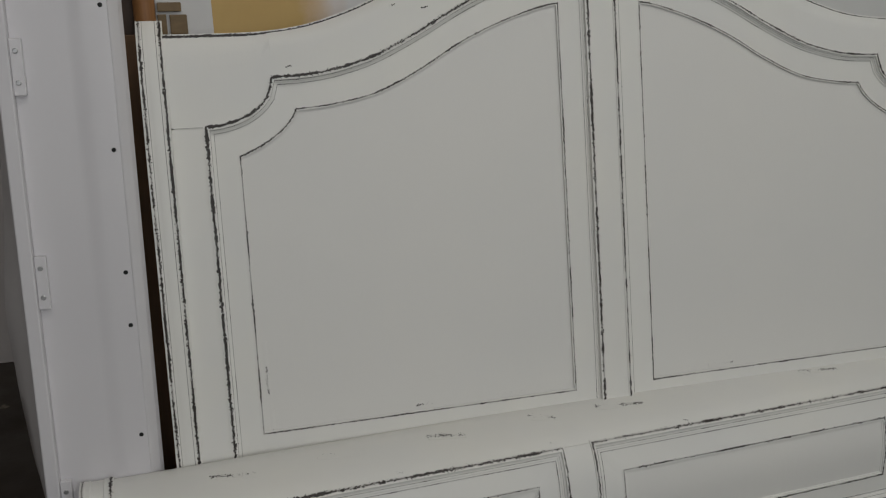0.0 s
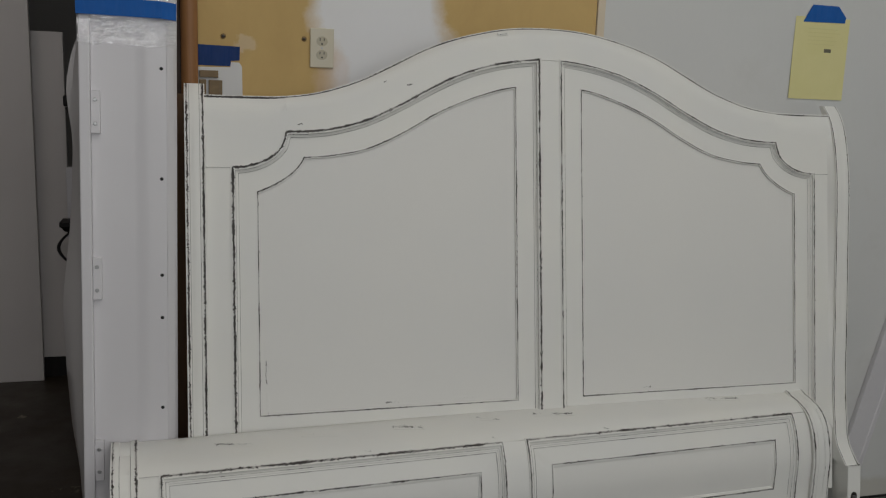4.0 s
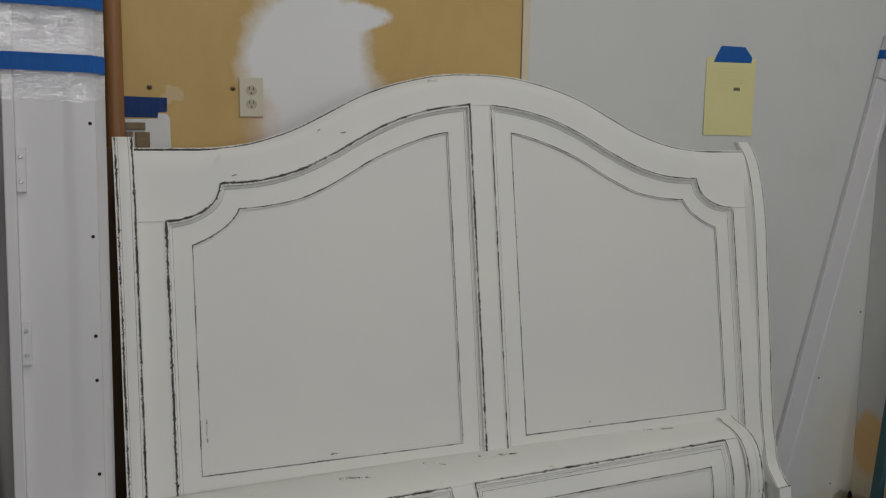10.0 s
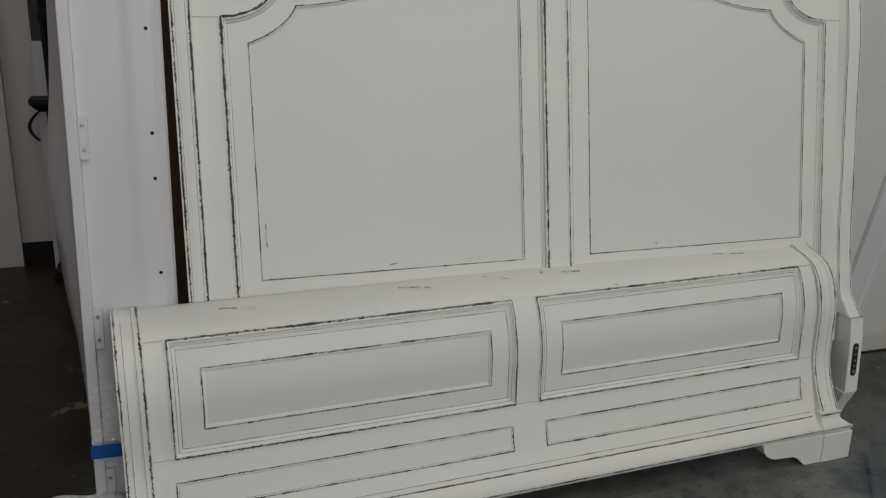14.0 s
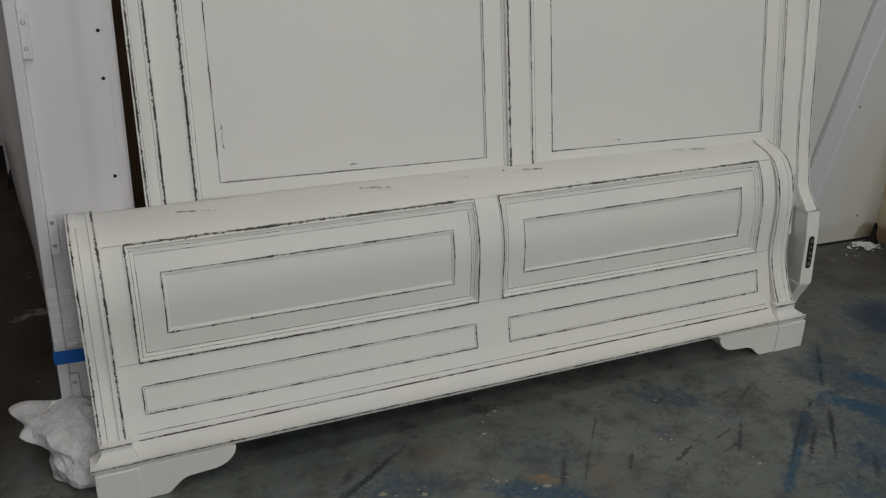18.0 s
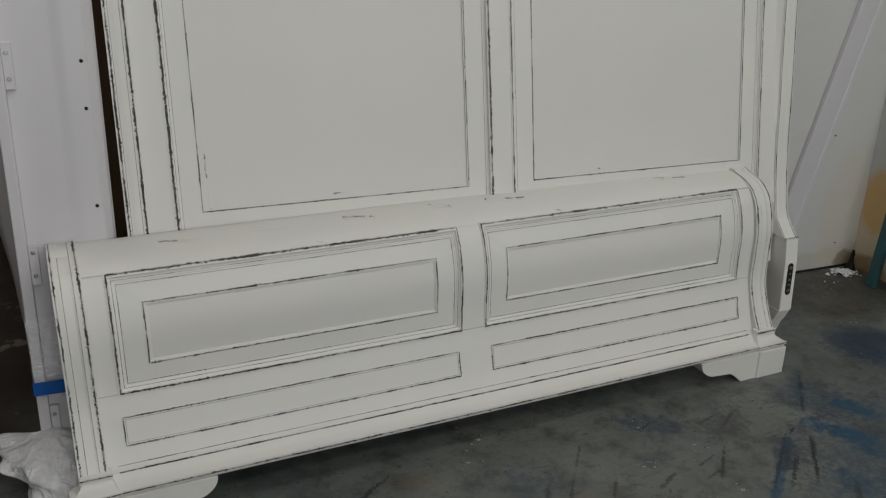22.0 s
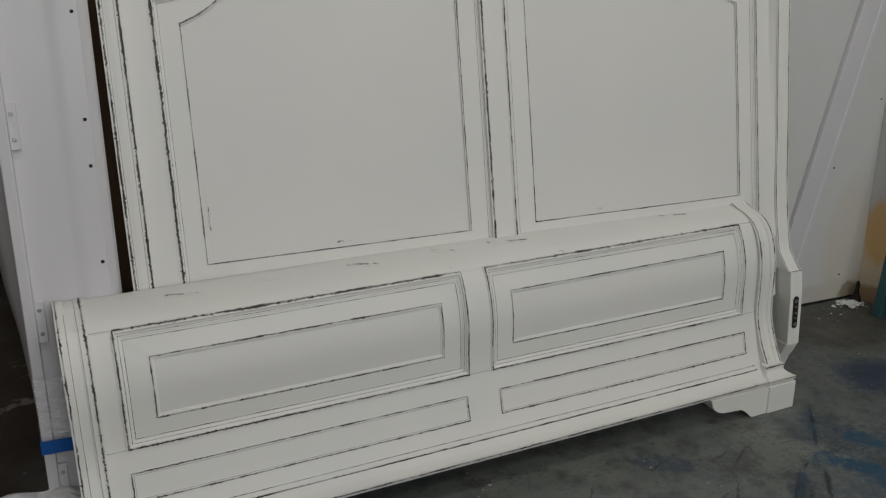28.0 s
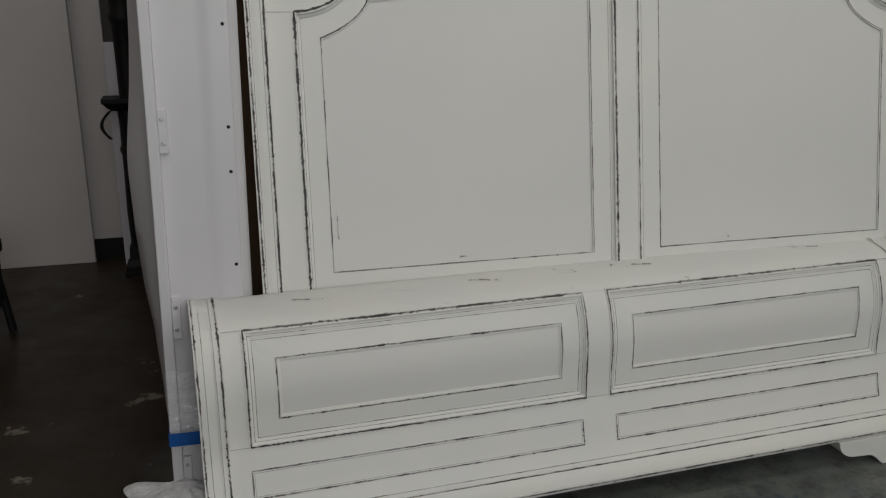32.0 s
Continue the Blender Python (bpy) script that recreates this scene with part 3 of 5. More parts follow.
# ---- setting ----
setting("floor", box(-8, 1.84, -6, 6, -0.1, 0), concrete, "grey concrete workshop floor with scuffs and blue paint", "floor")
setting("wall_back", box(-1.03, 1.95, 0.39, 0.51, -0.05, 3.6), wall_paint, "white painted partition wall with bare patches", "wall")
setting("wall_right", box(1.85, 1.97, -6, 0.388, -0.05, 3.6), side_wall, "white painted side wall with a rust stain", "wall")
setting("wall_far", box(-8, 1.95, 5.9, 6.0, 0, 3.6), plain_wall, "plain dull wall at the far side of the workshop", "wall")
setting("wall_left", box(-8.1, -8.0, -6, 6, 0, 3.6), plain_wall, "plain dull wall of the workshop", "wall")
setting("wall_behind", box(-8, 1.95, -6.1, -6.0, 0, 3.6), plain_wall, "plain dull wall closing the workshop", "wall")
setting("ceiling", box(-8.1, 1.97, -6.1, 6, 3.6, 3.7), ceiling_paint, "plain workshop ceiling", "ceiling")

# ---- headboard ----
LEAN = 10.0
V0 = 0.66
HB = thing("headboard", "large white distressed sleigh bed headboard leaning against the wall", "headboard", pose(0.006, -0.1146, 0, -LEAN))
HBI = HB.matrix_basis.inverted()


def hplace(x, v, h):
    return Vector((x, -h, V0 + v))


def smoothstep(t):
    t = min(max(t, 0.0), 1.0)
    return t * t * (3 - 2 * t)


def cove(t):
    return 1 - math.sqrt(max(0.0, 1 - t * t))


OUTER_SWEEP = interp([(0.0, 0.989), (0.055, 0.9865), (0.147, 0.973), (0.243, 0.947), (0.34, 0.905), (0.44, 0.850), (0.54, 0.802), (0.60, 0.783), (0.65, 0.7715), (0.71, 0.765), (0.765, 0.7635)])
INNER_SWEEP = interp([(0.0, 0.919), (0.1035, 0.9075), (0.15, 0.899), (0.2456, 0.868), (0.343, 0.825), (0.4418, 0.768), (0.5436, 0.7215), (0.6505, 0.7005), (0.717, 0.6955)])


def arch_outer(x):
    x = abs(x)
    if x > 0.765:
        return 0.6655 + 0.098 * cove(min((0.908 - x) / 0.143, 1))
    return OUTER_SWEEP(x)


def arch_inner(x):
    x = abs(x)
    if x > 0.717:
        return 0.6015 + 0.094 * (0.55 * cove(min((0.843 - x) / 0.126, 1) * 0.97) / 0.757 + 0.45 * min((0.843 - x) / 0.126, 1))
    return INNER_SWEEP(x)


CREST = interp([(0.0, 1.0845), (0.07, 1.0825), (0.14, 1.075), (0.21, 1.0605), (0.28, 1.042), (0.37, 1.0085), (0.46, 0.962), (0.555, 0.915), (0.64, 0.8845), (0.70, 0.8695), (0.78, 0.860), (0.87, 0.858), (0.985, 0.858)])


def panel_path(side, x0, xk, x1, v0, arch):
    """Anticlockwise outline of one arched panel, with the same count for the inner and outer one."""
    pts = [(x, v0) for x in steps(x0, x1, 20)[:-1]]
    pts += [(x1, v) for v in steps(v0, arch(x1), 16)[:-1]]
    pts += [(x, arch(x + 1e-6)) for x in steps(x1, xk, 12)[:-1]]
    pts += [(x, arch(x)) for x in steps(xk, x0, 28)[:-1]]
    pts += [(x0, v) for v in steps(arch(x0), v0, 20)[:-1]]
    return pts if side > 0 else [(-x, v) for x, v in pts][::-1]


def hwear(x, v):
    return 0.74 - 0.16 * x + (0.10 if v > 0.6 else 0)


def build_headboard():
    for sx in (-1, 1):
        f, b = ([[hplace(sx * x, v, h) for x in (0.908, 0.9745 if sx > 0 else 0.979)] for v in steps(-0.35, 0.664, 8)] for h in (0, -0.035))
        part("stile", slab(f, b), paint, HB)
        part("joint_line", ribbon([(sx * 0.908, 0.665), (sx * 0.972, 0.665)], hplace, 0.0035, 0.0005, False, 0.15), fine_wear, HB)
    f, b = ([[hplace(x, v, h) for x in (-0.0345, 0.0345)] for v in steps(-0.072, 0.9875, 8)] for h in (0, -0.035))
    part("centre_stile", slab(f, b), paint, HB)
    f, b = ([[hplace(x, v, h) for x in steps(-0.908, 0.908, 10)] for v in (-0.4, -0.0725)] for h in (0, -0.035))
    part("bottom_rail", slab(f, b), paint, HB)
    xs = sorted(set(steps(-0.980, 0.980, 90) + [-0.765, 0.765, -0.908, 0.908, -0.7651, 0.7651]))

    def lower(x):
        return arch_outer(x) if abs(x) <= 0.908 else 0.666

    def crest_grid(h):
        rows = []
        for t in steps(0, 1, 8):
            rows.append([hplace(x, lower(x) + (CREST(abs(x)) - lower(x)) * t, h - 0.02 * max(0, (t - 0.7) / 0.3) ** 2) for x in xs])
        return rows
    part("crest_rail", slab(crest_grid(0), crest_grid(-0.04)), paint, HB)
    edge = refine([(x, CREST(abs(x)) - 0.0042) for x in xs], False, 0.012)
    part("worn_edge", ribbon(edge, lambda x, v, h: hplace(x, v, h - 0.0162), 0.0074, 0.0, False, lambda x, v: 0.88 - 0.5 * x), edge_wear, HB, "rubbed dark edge along the crest")
    # scattered rubs on the crest
    for x0, x1, v in ((-0.735, -0.722, 0.782), (-0.16, -0.13, 1.056), (-0.43, -0.415, 0.90), (-0.50, -0.488, 0.905)):
        part("rub_mark", ribbon([(x0, v), (x1, v + 0.004)], hplace, 0.006, 0.0003, False, 0.45), dash_wear, HB)
    for side in (-1, 1):
        out = panel_path(side, 0.0345, 0.765, 0.908, -0.072, arch_outer)
        inn = panel_path(side, 0.1035, 0.717, 0.843, -0.003, arch_inner)
        sec = [(0.006, -0.03), (-0.004, 0.0004), (-0.0025, 0.002), (0.0005, 0.0025), (0.003, 0.0005), (0.0042, -0.003), (0.007, -0.0045), (0.0073, -0.0062), (0.0108, -0.0068), (0.0112, -0.0085), (0.0145, -0.009), (0.0155, -0.0108), (0.0155, -0.03)]
        p = part("panel_moulding", moulded(out, sec, hplace), paint, HB)
        part("worn_edge", ribbon(refine(out, True, 0.012), hplace, 0.0092 if side < 0 else 0.0068, 0.0021, True, hwear if side < 0 else 0.74), edge_wear, p, "rubbed dark edge")
        part("glaze_line", ribbon(refine(unique(offset(out, 0.0072)), True), hplace, 0.0034, -0.0056, True, 0.30), fine_wear, p)
        part("glaze_line", ribbon(refine(unique(offset(out, 0.0152)), True), hplace, 0.0034, -0.0102, True, 0.24), fine_wear, p)
        part("panel_border", band(offset(out, 0.0125), inn, hplace, -0.0104, -0.0104, 0.01), paint, HB)
        xs3 = sorted(set(steps(0.1, 0.847, 40) + [0.717, 0.7165]))
        f, b = ([[hplace(side * x, -0.007 + (arch_inner(min(x, 0.843)) + 0.009) * t, h) for x in xs3] for t in steps(0, 1, 3)] for h in (-0.0150, -0.026))
        pf = part("panel_field", slab(f, b), panel_paint, HB, "smooth flat white panel")
        part("worn_edge", ribbon(refine(inn, True, 0.012), hplace, 0.0056, -0.0103, True, 0.60), fine_wear, pf, "thin dark rubbed line")
    for sx, v0, v1, wv in ((-0.837, 0.08, 0.2, 0.4), (-0.108, 0.25, 0.33, 0.42), (-0.833, -0.02, 0.06, 0.35)):
        part("rub_mark", ribbon(refine([(sx + 0.012, v0), (sx + 0.011, v1)], False), hplace, 0.008, -0.0149, False, wv - 0.14), panel_dash, HB)
    for x0, x1 in ((-0.30, -0.24), (0.26, 0.33), (-0.5, -0.46)):
        part("rub_mark", ribbon(refine([(x0, 0.012), (x1, 0.013)], False), hplace, 0.008, -0.0149, False, 0.26), panel_dash, HB)
    fy = interp([(0.03, -0.142), (0.15, -0.130), (0.396, -0.108), (0.43, -0.074), (0.46, -0.050), (0.53, -0.031), (0.596, -0.016), (0.68, -0.001), (0.80, 0.015), (0.935, 0.035), (1.124, 0.063), (1.255, 0.082), (1.358, 0.106), (1.442, 0.135), (1.49, 0.163), (1.522, 0.195)])

    def local(x, y, z):
        return HBI @ Vector((x, y, z))

    def across_post(s, q):
        """World x at q metres from a post's inner face."""
        return 0.981 + q if s > 0 else -0.9715 - q
    zs = steps(0.40, 1.52, 46)
    for s in (-1, 1):
        place = lambda x, y, z, s=s: local(across_post(s, abs(x)), y, z)
        rings = []
        for z in zs:
            y = fy(z)
            yb = max(y + 0.06, 0.1763 * (z - 0.65) + 0.035) if z < 1.44 else y + 0.06 - 0.048 * (z - 1.44) / 0.08
            wall = HB.matrix_basis.translation.y + 0.1763 * z + 0.001
            foot = -0.016 if s > 0 and wall > y + 0.009 and z > 0.52 else 0.0
            yc = wall if foot else y + 0.0075
            rings.append([local(across_post(s, q), yy, z) for q, yy in ((foot, max(yb, yc + 0.01)), (foot, yc), (foot * 0.45, y + 0.0065 + (yc - y - 0.0065) * 0.40), (0.0, y + 0.006), (0.0022, y + 0.0015), (0.006, y), (0.010, y + 0.0012), (0.018, y - 0.0008), (0.033, y - 0.0008), (0.041, y + 0.0012), (0.045, y), (0.0485, y + 0.0015), (0.0505, y + 0.006), (0.0505, yb))])
        p = part("post", loft(rings), paint, HB)
        part("worn_edge", post_ribbon(lambda z: 0.0054 if s < 0 else 0.0036, lambda z: fy(z) + (0.0002 if s < 0 else 0.0008), zs, 0.0098 if s < 0 else 0.0062, 0.86 if s < 0 else 0.5, place, s), edge_wear if s < 0 else whole_line, p, "rubbed dark edge")
        part("worn_edge", post_ribbon(lambda z: 0.0470, lambda z: fy(z) + 0.0004, zs, 0.0085 if s < 0 else 0.0062, 0.76 if s < 0 else 0.5, place, s), edge_wear if s < 0 else whole_line, p, "rubbed dark edge")
        if s < 0:
            part("glaze_line", post_ribbon(lambda z: 0.0405, lambda z: fy(z) + 0.0011, zs, 0.0032, 0.16, place, s), fine_wear, p)
            part("glaze_line", post_ribbon(lambda z: 0.0145, lambda z: fy(z) + 0.0004, zs, 0.0032, 0.10, place, s), fine_wear, p)
        rings = []
        for z in steps(0.148, 0.400, 3):
            y = fy(z) - 0.001
            rings.append([local(across_post(s, q), yy, z) for q, yy in ((0.009, 0.07), (0.009, y + 0.002), (0.011, y), (0.056, y), (0.058, y + 0.002), (0.058, 0.07))])
        leg = part("leg", loft(rings, smooth=False), paint, HB)
        part("worn_edge", loft([[local(across_post(s, q), fy(0.398) + y, 0.3995 + k) for y, k in ((-0.0025, -0.0015), (-0.0025, 0.001), (0.004, 0.0015), (0.004, -0.0015))] for q in (0.012, 0.055)], values={"across": [-1, 0, 0, 1] * 2, "wear": [0.45] * 8}), edge_wear, leg)
        # hook plate let into the leg
        cap = [(1.003 + 0.0105 * math.cos(a), 0.305 + 0.0105 * math.sin(a)) for a in steps(0, math.pi, 6)] + [(1.003 + 0.0105 * math.cos(a), 0.215 + 0.0105 * math.sin(a)) for a in steps(math.pi, 2 * math.pi, 6)]
        plate = part("hook_plate", loft([[local(across_post(s, x - 0.971), fy(z) - k, z) for x, z in cap] for k in (-0.004, 0.003)], smooth=False), dark_steel, leg, "dark steel hook plate")
        for zc, r in ((0.30, 0.0065), (0.279, 0.004), (0.258, 0.0045), (0.24, 0.004), (0.22, 0.0065)):
            part("screw", loft([[local(across_post(s, 0.032 + r * math.cos(a)), fy(zc) - k, zc + r * math.sin(a)) for a in steps(0, 5.5, 7)] for k in (0.002, 0.0045)]), steel, leg)
        rings = []
        for z, k in ((0.004, 0.05), (0.05, 0.045), (0.09, 0.03), (0.12, 0.012), (0.149, 0.0)):
            y = fy(0.148) + k
            rings.append([local(across_post(s, q), yy, z) for q, yy in ((0.006, 0.05), (0.006, y), (0.053, y), (0.053, 0.05))])
        part("foot", loft(rings), paint, HB)


build_headboard()

# ---- footboard ----
FB = thing("footboard", "white distressed sleigh bed footboard standing before the headboard", "footboard", pose(-0.1697, 0, 0, 0, 0, 2.98))
FY = interp([(0.0, -0.30), (0.06, -0.285), (0.12, -0.262), (0.18, -0.2345), (0.25, -0.2145), (0.306, -0.1985), (0.374, -0.195), (0.45, -0.194), (0.517, -0.1785), (0.56, -0.160), (0.584, -0.143), (0.601, -0.115), (0.611, -0.078), (0.6165, -0.04), (0.6175, -0.02), (0.6176, -0.0199)])


def fplace(x, z, h):
    e = 0.004
    d = Vector((FY(z + e) - FY(z - e), 2 * e)).normalized()
    n = Vector((-d.y, d.x))
    return Vector((x, FY(z) + n.x * h, z + n.y * h))


def fpatch(x0, x1, z0, z1, h, hb, nz=8, nx=1):
    f, b = ([[fplace(x, z, k) for x in steps(x0, x1, nx)] for z in steps(z0, z1, nz)] for k in (h, hb))
    return slab(f, b)


def rect(a, b, c, d, nx=30, nz=14):
    return [(x, c) for x in steps(a, b, nx)[:-1]] + [(b, z) for z in steps(c, d, nz)[:-1]] + [(x, d) for x in steps(b, a, nx)[:-1]] + [(a, z) for z in steps(d, c, nz)[:-1]]


def fwear(x, z):
    return 0.68 - 0.1 * x


def xribbon(x0, x1, y, z, turn, width, wear):
    """A worn strip along x on the base, facing by the angle turn from straight ahead."""
    c, s = math.cos(radians(turn)), math.sin(radians(turn))
    def place(u, v, h):
        return Vector((u, y - h * c + v * s, z + v * c + h * s))
    return ribbon(refine([(x0, 0.0), (x1, 0.0)], False, 0.02), place, width, 0.0, False, wear)


def build_footboard():
    part("back_board", fpatch(-1.0, 1.0, 0.07, 0.58, -0.024, -0.034, 16), paint, FB)
    ring = [(FY(z), z) for z in steps(0.5855, 0.6165, 12)] + [(-0.022, 0.6185), (-0.004, 0.6185), (0.014, 0.615), (0.026, 0.606), (0.03, 0.592), (0.02, 0.575), (-0.06, 0.56)]
    part("top_rail", loft([[Vector((x, y, z)) for y, z in ring] for x in steps(-0.99, 0.99, 12)]), paint, FB)
    for x0, x1, z, w in ((-0.793, -0.70, 0.6155, 0.34), (-0.573, -0.477, 0.6168, 0.1), (-0.321, -0.236, 0.6163, 0.34), (-0.069, -0.011, 0.6172, 0.38), (0.10, 0.22, 0.6165, 0.22), (0.688, 0.793, 0.6165, 0.24), (-0.418, -0.402, 0.594, 0.3), (-0.06, -0.048, 0.596, 0.42), (0.284, 0.296, 0.593, 0.4)):
        part("rub_mark", ribbon(refine([(x0, z), (x1, z - 0.002)], False, 0.01), fplace, 0.0024, 0.0002, False, w + 0.06), dash_wear, FB)
    for s in (-1, 1):
        part("stile", fpatch(*sorted((s * 0.927, s * 0.982)), 0.11, 0.585, 0, -0.026, 20), paint, FB)
        for z in (0.304, 0.5853):
            part("joint_line", ribbon([(s * 0.93, z), (s * 0.984, z)], fplace, 0.003, 0.0003, False, 0.05), fine_wear, FB)
    part("centre_stile", fpatch(-0.037, 0.037, 0.3045, 0.585, 0, -0.026, 16), paint, FB)
    part("joint_line", ribbon([(-0.033, 0.304), (0.033, 0.304)], fplace, 0.003, 0.0003, False, 0.05), fine_wear, FB)
    part("lower_rail", fpatch(-0.927, 0.927, 0.11, 0.304, 0, -0.026, 10), paint, FB)
    for s in (-1, 1):
        a, b = sorted((s * 0.037, s * 0.927))
        out = rect(a, b, 0.304, 0.584)
        sec = [(0.006, -0.024), (-0.005, 0.0005), (-0.003, 0.0026), (0.001, 0.003), (0.004, 0.001), (0.0055, -0.002), (0.009, -0.0038), (0.0095, -0.0052), (0.014, -0.0058), (0.0145, -0.0074), (0.018, -0.0078), (0.019, -0.0094), (0.019, -0.024)]
        p = part("panel_moulding", moulded(out, sec, fplace), paint, FB)
        part("worn_edge", ribbon(refine(out, True, 0.01), fplace, 0.0070, 0.0027, True, fwear), edge_wear, p, "rubbed dark edge")
        part("glaze_line", ribbon(refine(unique(offset(out, 0.0098)), True), fplace, 0.003, -0.0047, True, 0.30), fine_wear, p)
        part("worn_line", ribbon(refine(unique(offset(out, 0.0187)), True, 0.012), fplace, 0.0036, -0.0086, True, lambda x, z: 0.46 + (0.1 if z < 0.4 else 0)), fine_wear, p)
        c, d = sorted((s * 0.106, s * 0.854))
        inn = rect(c, d, 0.366, 0.5195)
        part("panel_border", band(offset(out, 0.016), inn, fplace, -0.0089, -0.0078, 0.008), paint, FB)
        pf = part("panel_field", fpatch(c - 0.004, d + 0.004, 0.362, 0.5235, -0.0125, -0.020, 12), panel_paint, FB)
        bead = [(0.0, -0.015), (0.0, -0.0082), (0.003, -0.0086), (0.004, -0.0108), (0.008, -0.0112), (0.009, -0.0140)]
        part("bead", moulded(inn, bead, fplace), paint, pf)
        part("worn_edge", ribbon(refine(inn, True, 0.01), fplace, 0.0064, -0.0080, True, 0.6), edge_wear, pf, "rubbed dark line")
        c, d = sorted((s * 0.050, s * 0.930))
        low = rect(c, d, 0.182, 0.248)
        part("worn_edge", ribbon(refine(low, True, 0.01), fplace, 0.0062, 0.0003, True, 0.62), edge_wear, FB, "rubbed dark line")
        part("glaze_line", ribbon(refine(unique(offset(low, 0.005)), True), fplace, 0.0025, 0.0002, True, 0.0), fine_wear, FB)
    bsec = [(-0.20, 0.137), (-0.257, 0.137), (-0.262, 0.134), (-0.262, 0.1295), (-0.267, 0.127), (-0.273, 0.121), (-0.283, 0.116), (-0.297, 0.1125), (-0.306, 0.111), (-0.310, 0.107), (-0.309, 0.101), (-0.302, 0.094), (-0.20, 0.094)]
    part("base_moulding", loft([[Vector((x, y, z)) for y, z in bsec] for x in steps(-0.972, 0.972, 8)]), paint, FB)
    part("glaze_line", ribbon(refine([(-0.955, 0.1425), (0.955, 0.1425)], False, 0.02), fplace, 0.0034, 0.0003, False, 0.35), fine_wear, FB)
    part("worn_edge", xribbon(-0.955, 0.955, -0.2622, 0.1315, 10, 0.0064, 0.70), fine_wear, FB, "rubbed dark edge")
    part("worn_edge", xribbon(-0.955, 0.955, -0.31, 0.1062, -5, 0.008, lambda x, v: 0.62 - 0.08 * x), edge_wear, FB, "rubbed dark edge")
    part("worn_edge", xribbon(-0.955, 0.955, -0.3067, 0.1106, 45, 0.003, 0.42), fine_wear, FB)
    post = interp([(0.12, -0.286), (0.15, -0.275), (0.18, -0.257), (0.22, -0.237), (0.29, -0.213), (0.385, -0.209), (0.45, -0.207), (0.517, -0.192), (0.56, -0.173), (0.59, -0.150), (0.608, -0.118), (0.618, -0.079), (0.6235, -0.04), (0.625, -0.02)])
    shape_y = post
    post = lambda z: min(shape_y(z), FY(z) - 0.007) if z < 0.56 else FY(min(z, 0.6176)) - 0.012 * max(0.15, 1 - (z - 0.56) / 0.06)
    back = interp([(0.12, -0.15), (0.3, -0.12), (0.5, -0.08), (0.58, 0.0), (0.625, 0.03)])
    straight = lambda x, y, z: Vector((x, y, z))
    for s in (-1, 1):
        zs = steps(0.13, 0.58, 24) + steps(0.585, 0.613, 9)
        rings = [[Vector((s * x, y, z)) for x, y in ((0.980, back(z)), (0.980, post(z) + 0.004), (0.984, post(z)), (0.996, post(z)), (0.998, post(z) + 0.003), (1.022, post(z) + 0.002), (1.024, post(z)), (1.037, post(z)), (1.042, post(z) + 0.004), (1.042, back(z)))] for z in zs]
        p = part("post", loft(rings), paint, FB)
        part("worn_edge", post_ribbon(lambda z: 0.984, post, zs, 0.0095, 0.64 - 0.06 * s, straight, s), edge_wear, p, "rubbed dark edge")
        part("worn_edge", post_ribbon(lambda z: 1.038, post, zs, 0.0075, 0.62 - 0.06 * s, straight, s), edge_wear, p, "rubbed dark edge")
        for xx, wv in ((0.997, 0.3), (1.023, 0.32)):
            part("worn_line", post_ribbon(lambda z, xx=xx: xx, lambda z: post(z) + 0.0006, zs, 0.0038, wv if s < 0 else 0.05, straight, s), fine_wear if s < 0 else faint_line, p)
        roll = [(post(0.606), 0.606), (post(0.613), 0.6135), (-0.055, 0.6205), (-0.03, 0.6232), (-0.004, 0.6232), (0.016, 0.6185), (0.029, 0.6075), (0.0335, 0.592), (0.022, 0.574)]
        ns = normals2([(y, z) for y, z in roll], False)
        over = lambda x, k, h, roll=roll, ns=ns: Vector((x, roll[k][0] + ns[k].x * h, roll[k][1] + ns[k].y * h))
        top = part("post_top", loft([[over(s * x, k, h) for x, h in ((0.980, -0.016), (0.980, -0.004), (0.984, 0.0), (0.996, 0.0), (0.998, -0.003), (1.022, -0.002), (1.024, 0.0), (1.037, 0.0), (1.042, -0.004), (1.042, -0.016))] for k in range(len(roll))]), paint, FB)
        for xx, w, wv in ((0.984, 0.0065, 0.62), (1.038, 0.005, 0.6)):
            part("worn_edge", loft([[over(s * (xx + o), k, h) for o, h in ((-w, -0.004), (-w, 0.0004), (0, 0.0009), (w, 0.0002), (w, -0.004))] for k in range(len(roll))], values={"across": [-1, -1, 0, 1, 1] * len(roll), "wear": [wv] * 5 * len(roll)}), edge_wear, top, "rubbed dark edge")
        cs = [(0.002, 0.151), (0.008, 0.150), (0.010, 0.145), (0.006, 0.142), (0.008, 0.132), (0.016, 0.122), (0.028, 0.1145), (0.036, 0.111), (0.037, 0.104), (0.030, 0.0945)]
        rings = [[Vector((s * x, y, z)) for x, y in ((0.974 - k * 0.4, -0.262), (0.974 - k * 0.4, -0.279 - k), (1.032 + k, -0.279 - k), (1.032 + k, -0.262))] for k, z in cs]
        cap = part("post_cap", loft(rings), paint, FB)
        for k, z, wv in ((0.0098, 0.146, 0.72), (0.0372, 0.1085, 0.62)):
            x0, x1 = sorted((s * (0.974 - k * 0.4), s * (1.032 + k)))
            part("worn_edge", xribbon(x0, x1, -0.279 - k, z, 0, 0.0075, wv), edge_wear, cap, "rubbed dark edge")
        shape = [(1.06, 0.0), (1.06, 0.0935), (0.737, 0.0935)]
